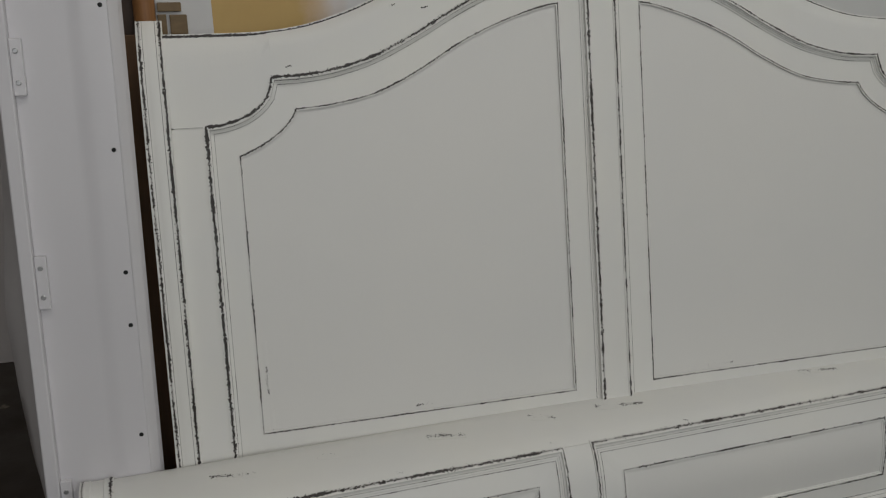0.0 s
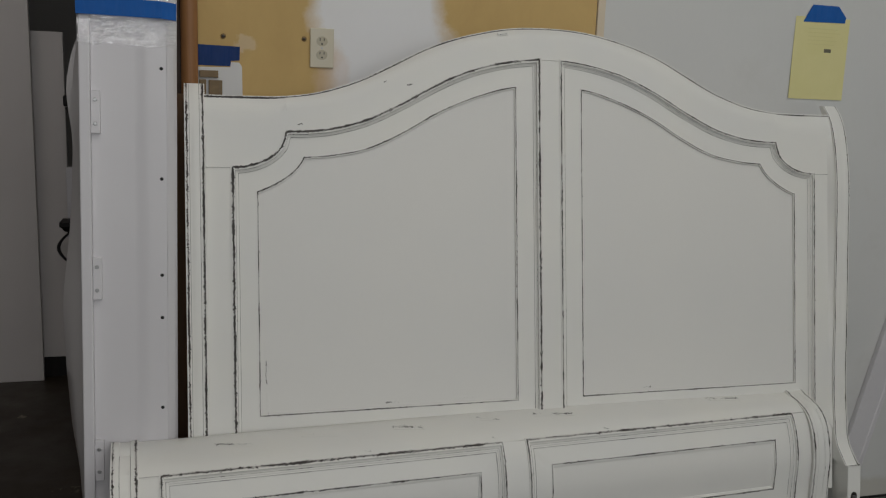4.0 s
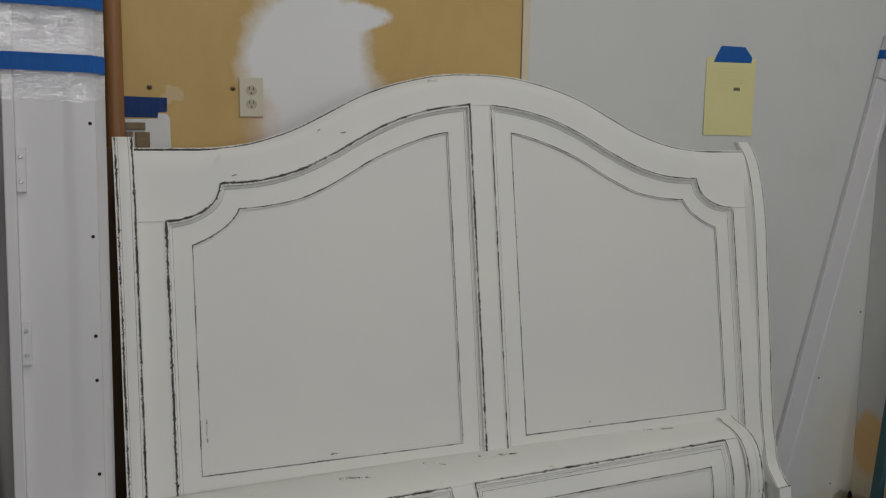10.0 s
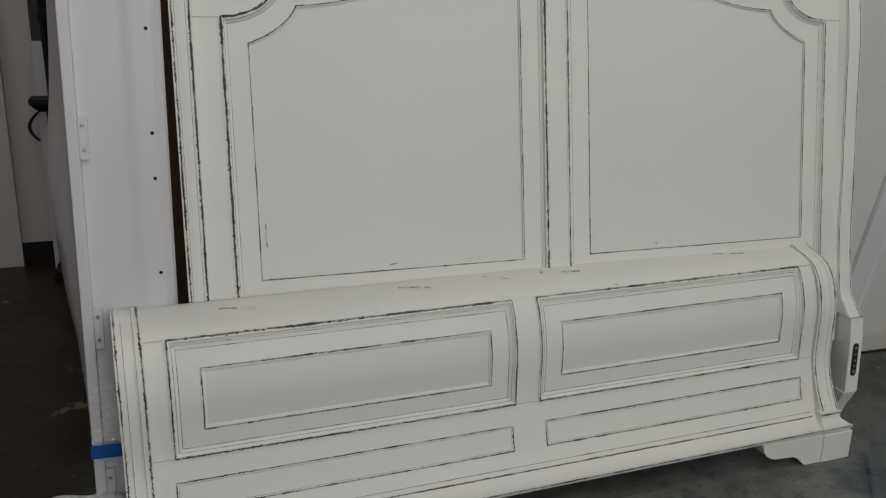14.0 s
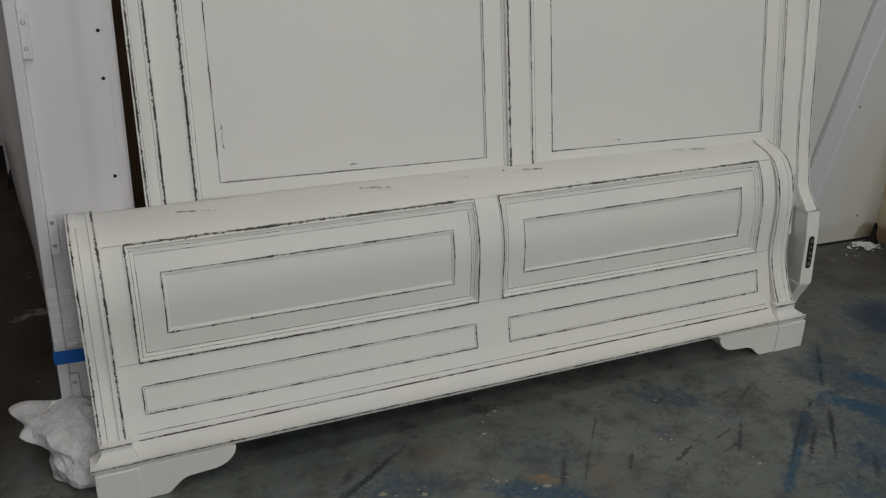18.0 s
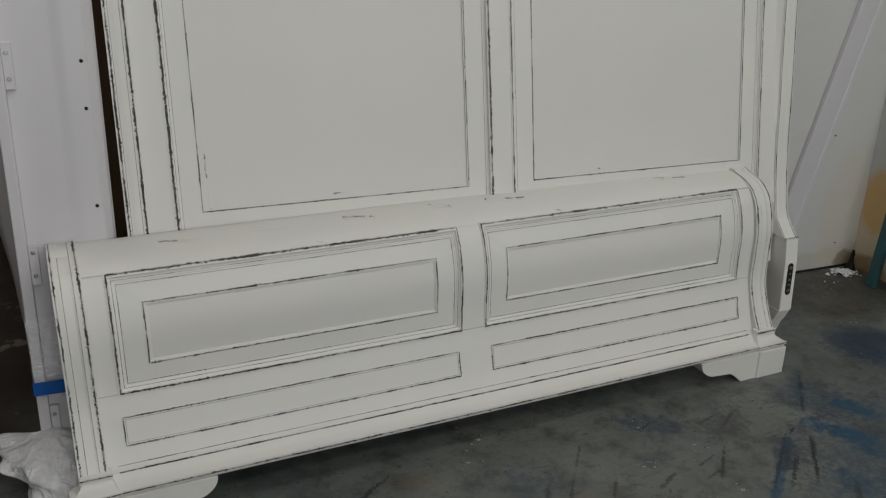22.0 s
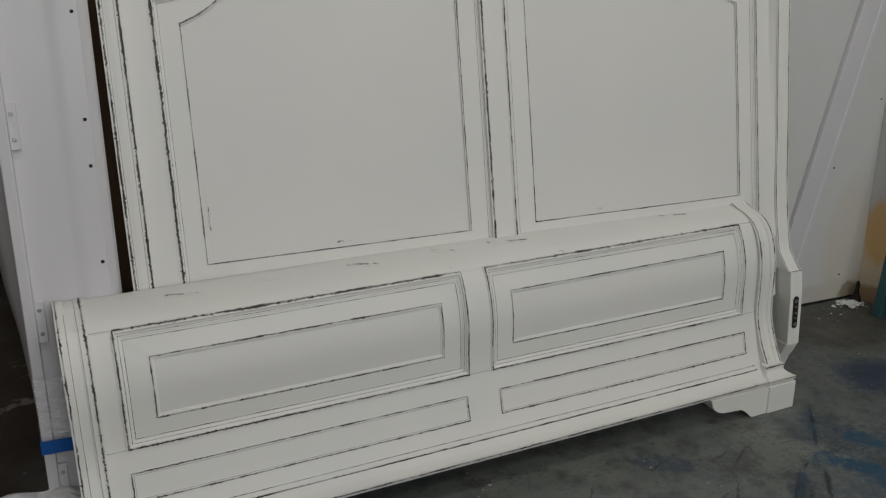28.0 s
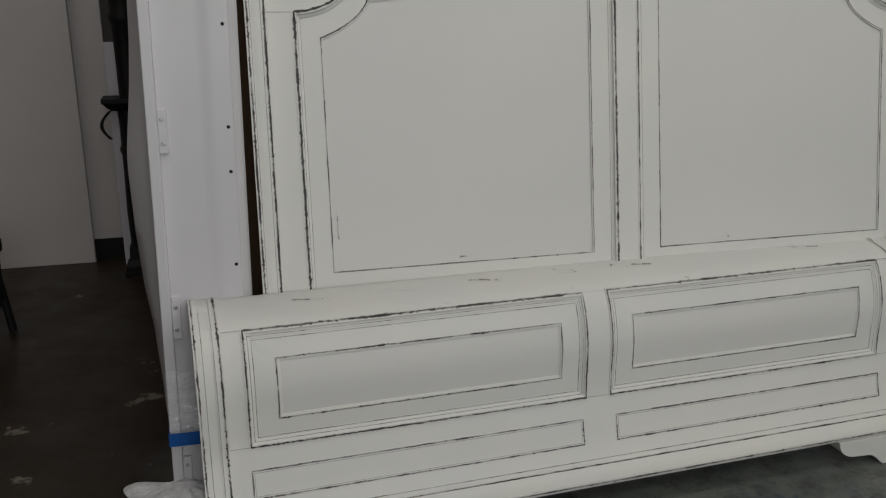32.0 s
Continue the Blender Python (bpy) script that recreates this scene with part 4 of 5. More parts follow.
        shape += [(0.737 + 0.063 * (1 - math.cos(a)), 0.0925 - 0.052 * math.sin(a)) for a in steps(0.1, 1.57, 9)]
        shape += [(0.83, 0.0385), (0.856, 0.036), (0.87, 0.030), (0.884, 0.018), (0.895, 0.007), (0.905, 0.0)]
        foot = part("bracket_foot", loft([[Vector((s * x, y, z)) for x, z in shape] for y in (-0.312, -0.255)], smooth=False), paint, FB)
        part("corner_block", box(*sorted((s * 0.963, s * (1.063 if s < 0 else 1.072))), -0.318, -0.22, 0.0, 0.094, 0.003), paint, foot)


build_footboard()

# ---- bed rails standing on end ----
RA = thing("bed_rail", "white bed side rail standing on end, wrapped at its ends", "bed rail", pose(-1.169, -0.066, 0.06, -4.3, 0.65))


def build_rail():
    face = [(-0.0878, 0.024), (-0.0878, 0.0)] + [(0.01 + 0.036 * t, -0.0035 * smoothstep(t)) for t in steps(0, 1, 6)] + [(0.088, -0.0035), (0.088, 0.024)]
    part("board", loft([[Vector((x, y, z)) for x, y in face] for z in (0, 2.05)]), rail_white, RA)
    part("cleat", box(-0.114, -0.088, -0.024, 0.024, 0, 2.05, 0.003), rail_white, RA)
    lip = [(0.0885, 0.024), (0.0885, -0.003), (0.0915, -0.001), (0.106, 0.018), (0.112, 0.032), (0.112, 0.04)]
    part("lip", rounded(lip, 0, 2.05), rail_white, RA)
    for z in (0.641, 0.875, 0.984, 1.227, 1.499, 1.86):
        part("hole", disc(0.0755, z, 0.0045, -0.0048, -0.003), hole_black, RA)
    for z in (0.035, 0.46, 0.925, 1.335, 1.79):
        b = part("bracket", box(-0.088, -0.0665, -0.014, 0, z, z + 0.105, 0.002), rail_white, RA)
        for k in (0.024, 0.082):
            part("screw", disc(-0.078, z + k, 0.005, -0.0165, -0.0135), steel, b)
    hook = part("end_plate", box(0.0, 0.022, -0.006, 0, 0.05, 0.125, 0.002), rail_white, RA)
    part("slot", box(0.006, 0.015, -0.0075, -0.005, 0.07, 0.11, 0.001), dark_steel, hook)
    part("knot", disc(-0.101, 0.035, 0.005, -0.0255, -0.0235), hole_black, RA)


build_rail()
BB = thing("brown_board", "dark brown wooden board standing behind the rail", "board", pose(-1.06, 0.29, 0))
part("board", box(-0.05, 0.046, 0, 0.018, 0, 1.49, 0.002), wooden("brown_board_wood", (0.17, 0.098, 0.054), (0.12, 0.068, 0.036), (30, 30, 2), 0.8), BB)
R2 = thing("bed_rail", "second white bed rail standing behind the first", "bed rail", pose(-1.174, 0.02, 0.05, -4.3, 0.65))
part("board", box(-0.10, 0.10, 0, 0.025, 0, 2.0, 0.002), rail_white, R2)


def tape_ring(label, x0, x1, z0, z1, yf):
    """A band of blue tape round the standing rail."""
    t = thing("tape_band", label, "tape", RA.matrix_basis @ pose(0, 0, z0), "tape bands on the rail")
    d = 0.0012
    outer = [(x0, 0.03), (x0, yf), (x1 - 0.035, yf), (x1, -0.012), (x1, 0.03)]
    inner = [(x1 - d, 0.03), (x1 - d, -0.012 + d), (x1 - 0.035, yf + d), (x0 + d, yf + d), (x0 + d, 0.03)]
    part("strip", rounded(outer + inner, 0, z1 - z0), blue_tape, t)


tape_ring("blue masking tape wound round the wrapped rail", -0.117, 0.1115, 1.766, 1.808, -0.037)
tape_ring("blue masking tape wound round the wrapped rail", -0.117, 0.1115, 1.616, 1.657, -0.037)
tape_ring("blue masking tape wound low round the rail", -0.117, 0.05, 0.182, 0.217, -0.037)


def wrap(label, x0, x1, z0, z1, seed, rag, sheet):
    """Crinkled clear film over the rail's face."""
    t = thing("plastic_wrap", label, "plastic wrap", RA.matrix_basis @ pose(0, 0, 0), "wrap on the rail")
    nx, nz = 30, int((z1 - z0) / 0.005)
    verts, faces = [], []
    for j in range(nz + 1):
        for i in range(nx + 1):
            u, v = i / nx, j / nz
            x = x0 + (x1 - x0) * u
            z = z0 + (z1 - z0) * v + (0.012 * noise.noise((x * 30, seed, 1.0)) * rag if j == 0 else 0)
            y = -0.0275 + 0.003 * noise.noise((x * 12, z * 48, seed)) + 0.0005 * noise.noise((x * 30, z * 110, seed))
            if x > 0.07:
                y += (x - 0.07) * 0.6
            verts.append((x, min(y, -0.0252 + max(0, x - 0.07) * 0.6) if x < 0.07 else y, z))
    for j in range(nz):
        for i in range(nx):
            a = j * (nx + 1) + i
            faces.append((a, a + 1, a + nx + 2, a + nx + 1))
    ob = part("film", mesh_of(verts, faces, True), sheet, t)
    ob.visible_shadow = False


wrap("clear crinkled plastic film wrapped round the rail's top", -0.116, 0.111, 1.548, 2.03, 3.0, 1.0, film)
wrap("clear crinkled plastic film wrapped low round the rail", -0.116, 0.03, 0.175, 0.385, 9.0, 1.0, thin_film)


def foam_sheet():
    """Thin foam wrap that bulges out behind the rail."""
    t = thing("foam_wrap", "pale thin foam sheet hanging loose round the rear rail", "foam wrap", pose(0, 0, 0))
    fx = interp([(0.02, -1.285), (0.25, -1.295), (0.45, -1.305), (0.71, -1.327), (0.955, -1.331), (1.13, -1.311), (1.33, -1.296), (1.49, -1.304), (1.58, -1.292), (1.66, -1.262)])
    rings = []
    for z in steps(0.02, 1.66, 60):
        yr = -0.04 + 0.075 * (z - 0.65)
        xe = fx(z) + 0.003 * noise.noise((z * 9, 2.0, 0.0))
        outer = [(-1.268, yr + 0.05), (-1.272 - (abs(xe) - 1.272) * 0.55, yr + 0.085), (xe, 0.115), (xe + 0.012, 0.17), (-1.25, 0.23), (-1.2, 0.25)]
        inner = [(x + 0.004, y - 0.002) for x, y in outer][::-1]
        rings.append([Vector((x, y, z)) for x, y in outer + inner])
    part("sheet", loft(rings), foam, t)


foam_sheet()


def foam_bag():
    """A thin pouch gathered round the rail's foot: a slack column with pointed folds thrown out above it."""
    t = thing("foam_pouch", "crumpled translucent white foam pouch over the rail's lower end", "foam pouch", pose(-1.27, -0.14, 0.0))
    wide = interp([(0.0, 0.062), (0.012, 0.076), (0.05, 0.077), (0.085, 0.074), (0.108, 0.080), (0.135, 0.078), (0.152, 0.055), (0.165, 0.03)])
    cx = interp([(0.0, 0.034), (0.08, 0.026), (0.12, 0.0), (0.165, 0.008)])
    cy = interp([(0.0, -0.062), (0.08, -0.045), (0.12, 0.0), (0.165, 0.03)])
    # angle, height, reach and spread of each thrown-out fold
    folds = ((2.72, 0.136, 0.055, 0.34, 0.014), (3.2, 0.112, 0.050, 0.22, 0.010), (2.45, 0.126, 0.030, 0.34, 0.018), (4.5, 0.116, 0.016, 0.35, 0.014))

    def skin(grow):
        rings = []
        for z in steps(0.002, 0.165, 44):
            ring = []
            for i in range(96):
                a = 6.28319 * i / 96
                c, d = math.cos(a), math.sin(a)
                r = wide(z) + grow
                for fa, fz, reach, sa, sz in folds:
                    r += reach * math.exp(-(((a - fa) / sa) ** 2)) * math.exp(-(((z - fz) / sz) ** 2))
                crease = 0.0
                for f, amp in ((1.3, 0.26), (2.6, 0.13), (5.2, 0.05)):
                    crease += amp * (0.22 - abs(noise.noise((c * f, d * f, z * 9 * f + f))))
                pleat = 0.022 * math.sin(8 * a + 5 * noise.noise((c, d, z * 14))) * (1 if z < 0.10 else 0.5)
                r *= 1 + crease + pleat
                lift = 0.010 * noise.noise((c * 2.1, d * 2.1, z * 20)) if 0.02 < z else 0
                ring.append(Vector((cx(z) + r * c, cy(z) + r * d * 1.15, max(0.002, (z + lift) * 0.88))))
            rings.append(ring)
        return loft(rings, True, True, True)
    part("outer_layer", skin(0.0), pouch, t)
    part("inner_layer", skin(-0.012), pouch, t)


foam_bag()

# ---- on and at the back wall ----
setting("floor_joint", box(-1.0, 1.848, 0.3845, 0.3898, 0.0, 0.008), hole_black, "dark dirty gap along the wall's foot", "joint")
setting("tan_panel", box(-0.985, 0.244, 0.384, 0.3895, 0.9, 3.0), tan, "bare tan board with white paint patches", "wall panel")
setting("trim", box(0.246, 0.272, 0.378, 0.3895, 0.9, 3.0, 0.002), cream, "narrow cream edge strip beside the tan board", "trim")
setting("upper_board", box(0.9, 1.848, 0.3815, 0.3895, 2.108, 3.5), wall_paint, "white upper wall board with an open joint below", "wall panel")
setting("joint", box(0.9, 1.848, 0.3865, 0.3898, 2.1035, 2.108), joint_dirt, "dark open joint in the wall", "joint")


def end_post():
    bm = bmesh.new()
    bmesh.ops.create_cone(bm, cap_ends=True, segments=18, radius1=0.026, radius2=0.026, depth=3.6)
    for v in bm.verts:
        v.co = Vector((v.co.x * 0.9 - 1.008, v.co.y * 0.9 + 0.335, v.co.z + 1.8))
    me = bpy.data.meshes.new("post")
    bm.to_mesh(me)
    bm.free()
    me.polygons.foreach_set("use_smooth", [True] * len(me.polygons))
    me.set_sharp_from_angle(angle=radians(40))
    setting("end_post", me, brown, "round brown wooden pole at the end of the wall", "pole")


end_post()
setting("wall_end", box(-1.062, -1.0305, 0.36, 0.51, 0, 3.6), wooden("dark_end_board", (0.075, 0.042, 0.024), (0.05, 0.028, 0.016), (30, 30, 2)), "dark brown board on the partition's end", "board")
# torn paper, tape and offcuts beside the pole
TP = thing("tape_piece", "dark blue tape piece stuck on the tan board", "tape", pose(-0.925, 0.383, 1.571))
part("strip", loft([[Vector((x, y, z)) for x, z in ((-0.06, 0.0), (0.03, 0.0), (0.032, 0.015), (0.056, 0.017), (0.057, 0.056), (-0.06, 0.058))] for y in (-0.0015, 0.001)], smooth=False), navy_tape, TP)
TW = thing("torn_paper", "torn white paper remnant on the wall", "paper", pose(-0.905, 0.382, 1.44))
part("sheet", loft([[Vector((x, y, z)) for x, z in ((-0.08, 0.0), (0.045, 0.0), (0.043, 0.13), (0.035, 0.142), (0.012, 0.143), (0.010, 0.128), (-0.08, 0.126))] for y in (-0.001, 0.001)], smooth=False), rag_white, TW)
for x0, x1, z0, z1 in ((-0.981, -0.929, 1.537, 1.557), (-0.956, -0.918, 1.487, 1.530), (-0.982, -0.963, 1.487, 1.531)):
    k = thing("wood_block", "small rough brown wood block against the wall", "wood block", pose((x0 + x1) / 2, 0.374, z0), "wood blocks by the pole")
    part("block", box(-(x1 - x0) / 2, (x1 - x0) / 2, -0.006, 0.0065, 0, z1 - z0, 0.0015), wooden("raw_wood", (0.19, 0.125, 0.055), (0.13, 0.085, 0.036), (20, 20, 60)) if "raw_wood" not in bpy.data.materials else bpy.data.materials["raw_wood"], k)


def outlet():
    t = thing("wall_outlet", "ivory double wall outlet with a cover plate", "outlet", pose(-0.632, 0.3835, 1.634))
    part("cover_plate", box(-0.035, 0.035, -0.006, 0, -0.057, 0.057, 0.0025), ivory, t)
    for z in (0.0195, -0.0195):
        ring = [(0.0165 * math.cos(a), 0.0145 * math.sin(a)) for a in steps(0, 5.9, 15)]
        soc = part("socket", loft([[Vector((x, y, z + w)) for x, w in ring] for y in (-0.005, -0.0078)]), socket_ivory, t)
        for x in (-0.006, 0.006):
            part("slot", box(x - 0.0011, x + 0.0011, -0.0088, -0.007, z + 0.001, z + 0.009), hole_black, soc)
        part("slot", disc(0, z - 0.0075, 0.0025, -0.0088, -0.007), hole_black, soc)
    part("screw", disc(0, 0, 0.003, -0.0075, -0.005), steel, t)


outlet()
for x, z in ((-0.914, 1.655), (-0.684, 1.658)):
    t = thing("screw", "dull screw driven into the tan board", "screw", pose(x, 0.3842, z), "screws in the board")
    part("head", disc(0, 0, 0.0075, -0.004, 0), brass, t)
    part("recess", disc(0, 0, 0.0042, -0.005, -0.003), dark_steel, t)


def note():
    t = thing("note", "yellow paper note taped to the wall", "note", pose(1.098, 0.3895, 1.541, 0, 0.3, 0))
    nx, nz = 8, 10
    f = [[Vector((-0.110 + 0.220 * i / nx, -0.0015 - 0.004 * (1 - j / nz) ** 2 * (1 if i in (0, nx) else 0.4), 0.278 * j / nz)) for i in range(nx + 1)] for j in range(nz + 1)]
    b = [[p + Vector((0, 0.0008, 0)) for p in row] for row in f]
    part("paper", slab(f, b), note_paper, t)
    part("tape", loft([[Vector((x, y, z)) for x, z in ((-0.080, 0.2605), (0.088, 0.2635), (0.090, 0.283), (0.056, 0.3185), (-0.048, 0.3185))] for y in (-0.0035, -0.001)], smooth=False), blue_tape, t)
    bar = mat("faint_print", (0.655, 0.605, 0.29), 0.8)
    for k, w in enumerate((0.12, 0.13, 0.10, 0.12, 0.11)):
        part("print_bar", box(-0.055, -0.055 + w, -0.0023, -0.0012, 0.238 - 0.013 * k, 0.241 - 0.013 * k), bar, t)
    part("print_mark", box(0.016, 0.044, -0.0028, -0.0012, 0.161, 0.173), ink, t)


note()


for x, y, z in ((1.628, 0.389, 0.575), (1.734, 0.389, 0.113), (1.824, 0.389, 0.834)):
    t = thing("nail", "small dark nail head in the white wall", "nail", pose(x, y, z), "nails in the wall")
    part("head", disc(0, 0, 0.0035, -0.003, 0.0), dark_steel, t)


def leaning_plank():
    t = thing("plank", "long pale ridged plank leaning into the corner", "plank", pose(1.398, 0.379, 0.012, 0, 14.2, 0))
    sec = [(-0.054, 0.008), (-0.054, -0.010), (-0.051, -0.0125), (0.016, -0.0125), (0.019, -0.009), (0.030, -0.0088), (0.034, -0.0125), (0.047, -0.0135), (0.050, -0.011), (0.050, 0.008)]
    part("board", rounded(sec, 0, 1.80), rail_white, t)
    part("end_cap", box(-0.058, 0.058, -0.02, 0.008, 1.80, 1.97, 0.004), rail_white, t)
    part("metal_clip", box(0.0, 0.03, -0.018, -0.005, 1.77, 1.797, 0.002), steel, t, "small steel clip")
    tb = thing("tape_band", "blue masking tape round the leaning plank", "tape", t.matrix_basis @ pose(0, 0, 1.875))
    part("strip", rounded([(-0.0595, 0.008), (-0.0595, -0.0215), (0.0595, -0.0215), (0.0595, 0.008)], 0, 0.035), blue_tape, tb)


leaning_plank()

# ---- in the corner ----
TE = thing("teal_stand", "teal painted metal leg standing by the side wall", "stand", pose(1.750, 0.182, 0.0, 0, 5.5, 0))
part("leg", box(-0.014, 0.014, -0.02, 0.02, 0, 0.95, 0.003), teal, TE)
WS = thing("sack", "off-white sack slumped behind the teal leg", "sack", pose(1.785, 0.06, 0))
bm = bmesh.new()
bmesh.ops.create_icosphere(bm, subdivisions=4, radius=1)
for v in bm.verts:
    k = 1 + 0.16 * noise.noise(v.co * 2.2)
    v.co = Vector((v.co.x * 0.055 * k, v.co.y * 0.085 * k, max(0.001, 0.12 + v.co.z * 0.13 * k)))
me = bpy.data.meshes.new("bag")
bm.to_mesh(me)
bm.free()
me.polygons.foreach_set("use_smooth", [True] * len(me.polygons))
part("bag", me, rag_white, WS)
ROOT = thing("rubble_stub", "dark rough stub of debris in the corner", "debris", pose(1.80, 0.345, 0))
part("lump", loft([[Vector((r * math.cos(a) * (1 + 0.3 * math.sin(3 * a + z * 40)), r * math.sin(a), z)) for a in steps(0, 5.7, 9)] for r, z in ((0.030, 0.0), (0.022, 0.012), (0.012, 0.03), (0.008, 0.055), (0.009, 0.07), (0.004, 0.088))]), black_wood, ROOT)


def crumbs():
    """Plaster crumbs swept into the corner."""
    r = random.Random(4)
    verts, faces = [], []
    for i in range(130):
        if i < 115:
            x, y = 1.742 + r.gauss(0, 0.028), 0.325 + r.gauss(0, 0.018)
        elif i < 135:
            x, y = 1.50 + r.random() * 0.3, 0.25 + r.random() * 0.12
        else:
            x, y = 1.25 + r.random() * 0.5, -0.25 + r.random() * 0.5
        x, y = min(x, 1.835), min(y, 0.375)
        s = (0.0025 + 0.009 * r.random() ** 2.5) * (1.3 if i < 115 else 0.8)
        z = s * 0.4 + (0.010 * max(0, 1 - math.hypot(x - 1.735, y - 0.315) / 0.05) if i < 115 else 0)
        o = len(verts)
        for dx, dy, dz in ((1, 0, 0), (-1, 0, 0), (0, 1, 0), (0, -1, 0), (0, 0, 0.6), (0, 0, -0.6)):
            verts.append((x + dx * s * (0.6 + r.random() * 0.7), y + dy * s * (0.6 + r.random() * 0.7), max(0.0005, z + dz * s)))
        faces += [(o + a, o + b, o + c) for a, b, c in ((0, 2, 4), (2, 1, 4), (1, 3, 4), (3, 0, 4), (2, 0, 5), (1, 2, 5), (3, 1, 5), (0, 3, 5))]
    me = bpy.data.meshes.new("plaster_crumbs")
    me.from_pydata(verts, [], faces)
    me.materials.append(rag_white)
    tagged(new("plaster_crumbs", me), "white plaster crumbs scattered in the corner", "debris", kind="stuff")


crumbs()


def flakes():
    """Loose flakes of old paint on the concrete."""
    r = random.Random(11)
    spots = ((-0.176, -0.631, 0.016), (-0.24, -0.379, 0.010), (-0.171, -0.289, 0.010), (-0.57, -0.53, 0.016), (-0.289, -0.574, 0.010), (-0.477, -0.564, 0.012), (0.289, -0.387, 0.007), (0.39, -0.514, 0.008), (0.385, -0.728, 0.010), (0.20, -0.555, 0.008), (0.226, -0.565, 0.007), (1.416, -0.049, 0.007), (1.57, 0.207, 0.006))
    verts, faces = [], []
    for x, y, big in spots:
        for k in range(4):
            s = big * (1.0 if k == 0 else 0.25 + 0.3 * r.random())
            cx, cy = (x, y) if k == 0 else (x + r.gauss(0, 0.022), y + r.gauss(0, 0.022))
            o, turn, high = len(verts), r.random() * 6.28, 0.0012 + 0.0015 * r.random()
            for i in range(6):
                a = turn + 6.2832 * i / 6
                q = s * (0.45 + 0.55 * r.random())
                verts.append((cx + q * math.cos(a), cy + q * 0.6 * math.sin(a), 0.0004))
            verts += [(v[0] * 0.85 + cx * 0.15, v[1] * 0.85 + cy * 0.15, high + 0.001 * r.random()) for v in verts[o:o + 6]]
            faces.append(tuple(range(o + 6, o + 12)))
            faces += [(o + i, o + (i + 1) % 6, o + 6 + (i + 1) % 6, o + 6 + i) for i in range(6)]
    me = bpy.data.meshes.new("paint_flakes")
    me.from_pydata(verts, [], faces)
    me.materials.append(painted("old_flake", (0.26, 0.235, 0.19), (0.34, 0.32, 0.27), 0.7, 40))
    tagged(new("paint_flakes", me), "pale loose paint flakes lying on the concrete", "debris", kind="stuff")


flakes()

# ---- beyond the partition ----
T = thing("furniture_panel", "tall plain white furniture panel standing on the floor", "panel", pose(-2.215, 2.36, 0))
part("board", box(-0.5, 0.489, 0, 0.03, 0.0, 2.3, 0.003), dusty_white, T)
T = thing("furniture_panel", "white furniture panel raised behind another", "panel", pose(-1.765, 2.42, 0))
part("board", box(-0.15, 0.178, 0, 0.03, 0.104, 1.72, 0.003), dusty_white, T)
part("foot_block", box(-0.12, 0.178, 0.004, 0.03, 0.0, 0.1036), black_wood, T)


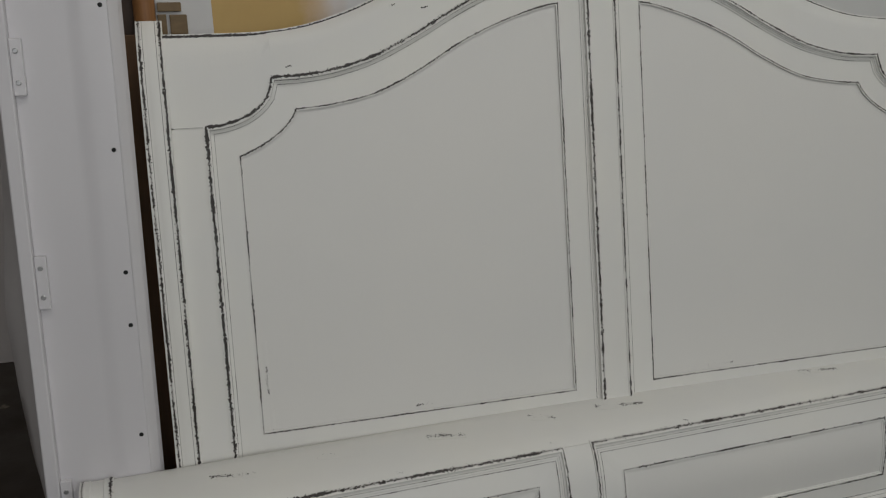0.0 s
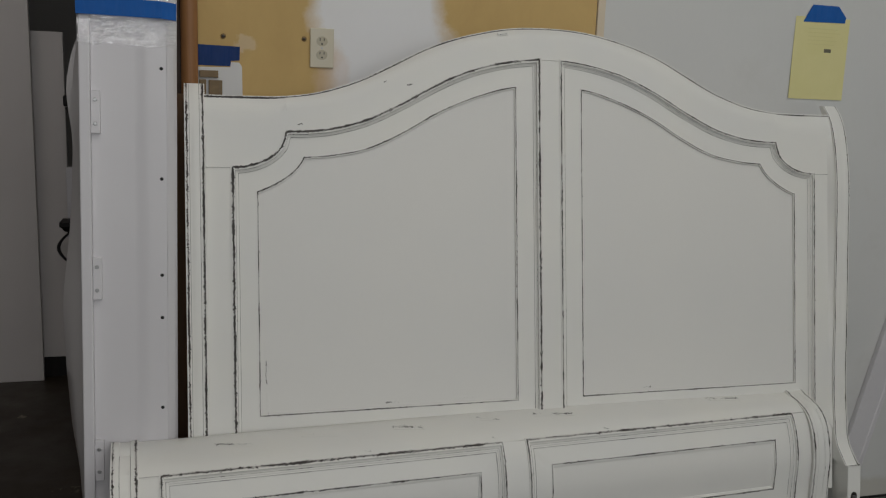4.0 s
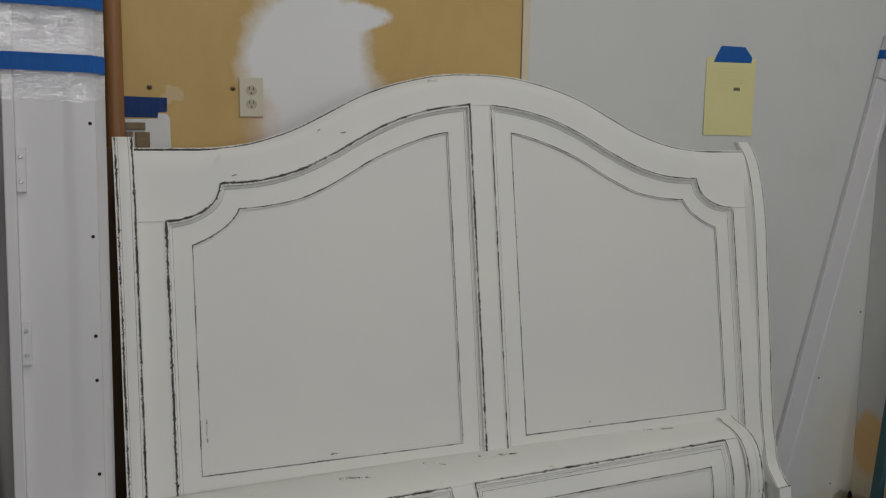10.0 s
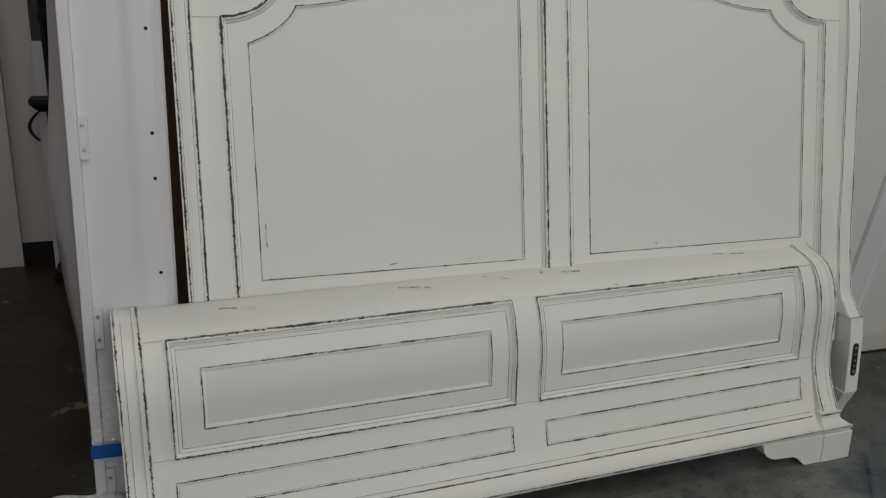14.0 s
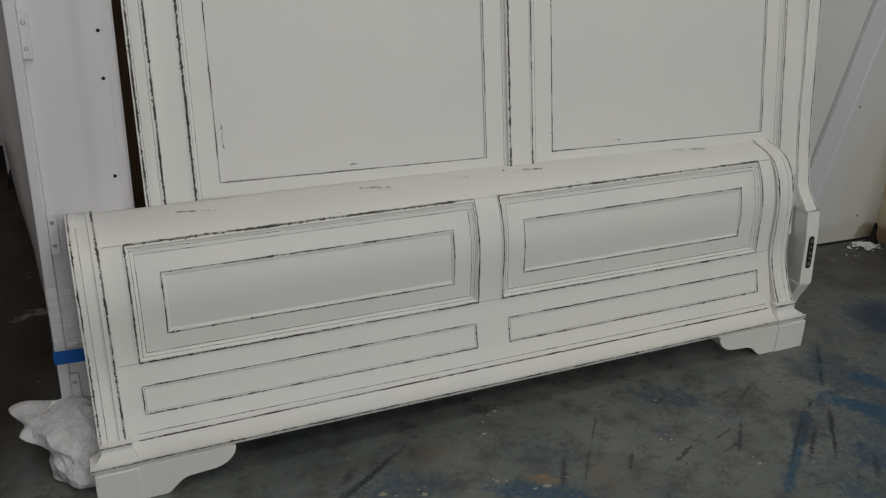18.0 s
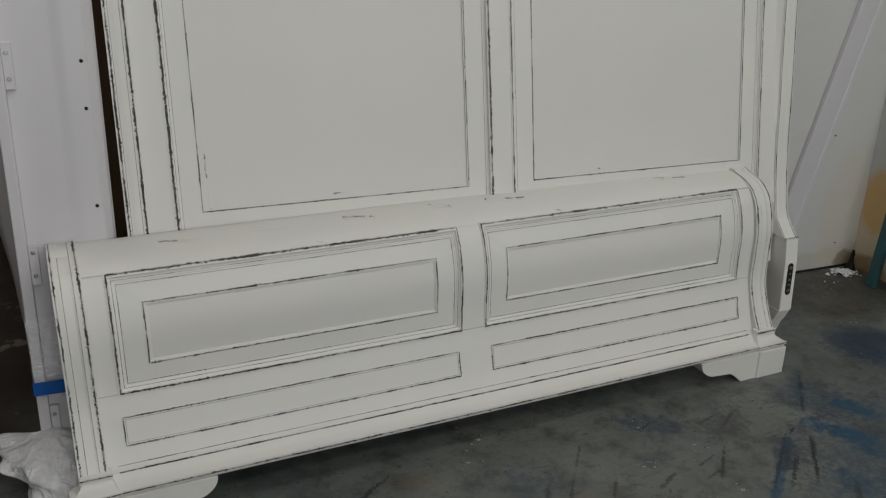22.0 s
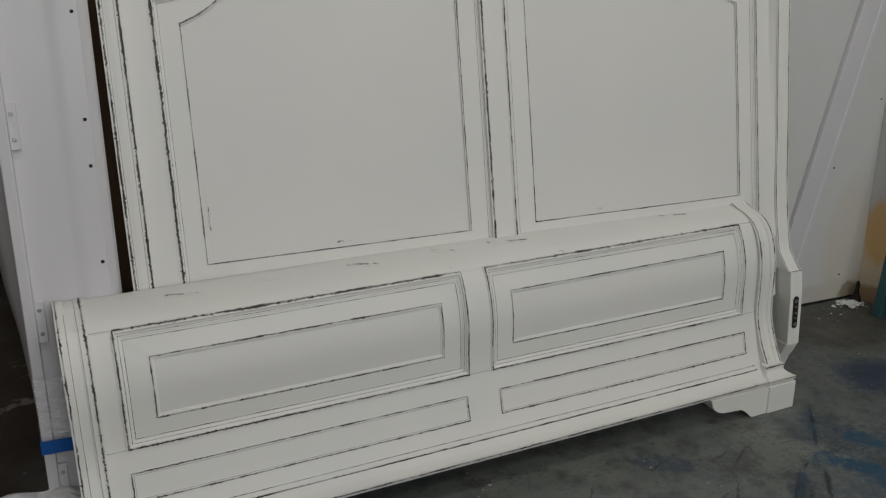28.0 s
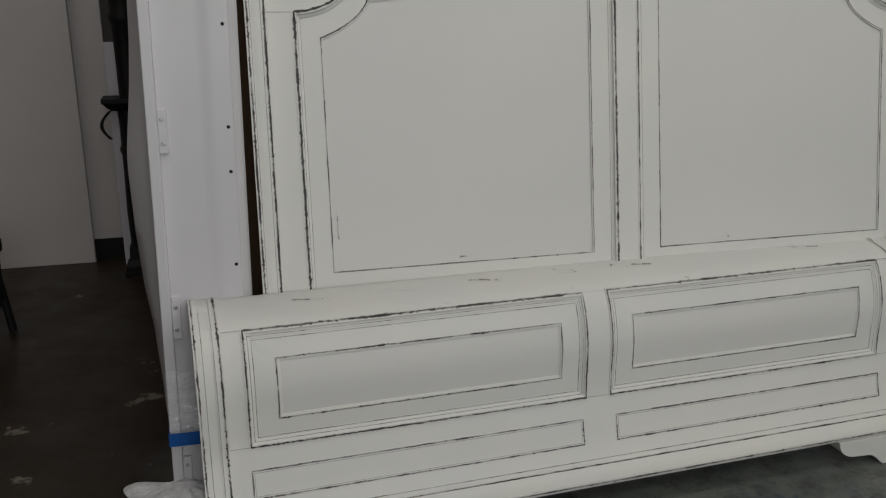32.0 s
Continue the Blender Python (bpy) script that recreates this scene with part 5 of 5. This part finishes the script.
def black_stand():
    t = thing("turned_bedpost", "black turned wooden bedpost with a moulded base", "bedpost", pose(-1.47, 2.15, 0))
    base = ((0.075, 0), (0.075, 0.022), (0.069, 0.025), (0.069, 0.046), (0.062, 0.050), (0.056, 0.066), (0.05, 0.08), (0.046, 0.14))
    part("base", loft([[Vector((sx * r - 0.02, sy * r, z)) for sx, sy in ((-1, -1), (1, -1), (1, 1), (-1, 1))] for r, z in base], smooth=False), black_wood, t)

    def turned(name, prof, n=18):
        part(name, loft([[Vector((r * math.cos(6.2832 * i / n), r * math.sin(6.2832 * i / n), z)) for i in range(n)] for r, z in prof]), black_wood, t)
    turned("lower_shaft", [(0.060, 0.141), (0.064, 0.3), (0.060, 0.5), (0.060, 0.585), (0.066, 0.595), (0.067, 0.612), (0.060, 0.625), (0.058, 0.70), (0.062, 0.785)])
    part("rear_board", box(-0.03, 0.3, 0.068, 0.09, 0.02, 1.39, 0.003), black_wood, t)
    part("cross_rail", box(-0.105, 0.4, 0.095, 0.15, 1.375, 1.425, 0.006), black_wood, t)
    ledge = [(0.122, 0.848), (0.122, 0.828), (0.112, 0.820), (0.104, 0.806), (0.092, 0.798), (0.088, 0.790)]
    part("ledge", loft([[Vector((sx * r if sx < 0 else 0.07, sy * (r - 0.055), z)) for sx, sy in ((-1, -1), (1, -1), (1, 1), (-1, 1))] for r, z in ledge], smooth=False), black_wood, t)
    turned("upper_shaft", [(0.047, 0.849), (0.047, 1.0), (0.050, 1.17), (0.058, 1.19), (0.060, 1.21), (0.052, 1.23), (0.058, 1.30), (0.085, 1.37), (0.085, 1.374)])
    sc = [Vector((-0.092 - 0.042 * math.sin(a), -0.02, 0.788 - 0.043 * a)) for a in steps(0, 3.0, 12)]
    part("scroll", loft([[p + Vector((0.008 * math.cos(b), 0.012 * math.sin(b), 0)) for b in steps(0, 5.24, 6)] for p in sc]), black_wood, t)


black_stand()
t = thing("white_post_block", "short white square post standing behind the bedpost", "post", pose(-1.553, 2.3, 0))
part("block", box(-0.025, 0.027, -0.02, 0.02, 0.0, 1.085, 0.003), rail_white, t)
t = thing("dark_stool", "dark low stool standing on the brown floor", "stool", pose(-2.09, 1.45, 0))
part("seat", loft([[Vector((r * math.cos(6.2832 * i / 16), r * math.sin(6.2832 * i / 16), z)) for i in range(16)] for r, z in ((0.13, 0.34), (0.145, 0.36), (0.145, 0.39), (0.12, 0.405))]), black_wood, t)
part("apron", loft([[Vector((r * math.cos(6.2832 * i / 16), r * math.sin(6.2832 * i / 16), z)) for i in range(16)] for r, z in ((0.10, 0.10), (0.125, 0.16), (0.13, 0.30), (0.125, 0.339))]), black_wood, t)
for a in (0.4, 1.97, 3.54, 5.11):
    part("leg", loft([[Vector((math.cos(a) * q + 0.016 * math.cos(b), math.sin(a) * q + 0.016 * math.sin(b), z)) for b in steps(0, 5.24, 6)] for q, z in ((0.14, 0), (0.1, 0.34))]), black_wood, t)
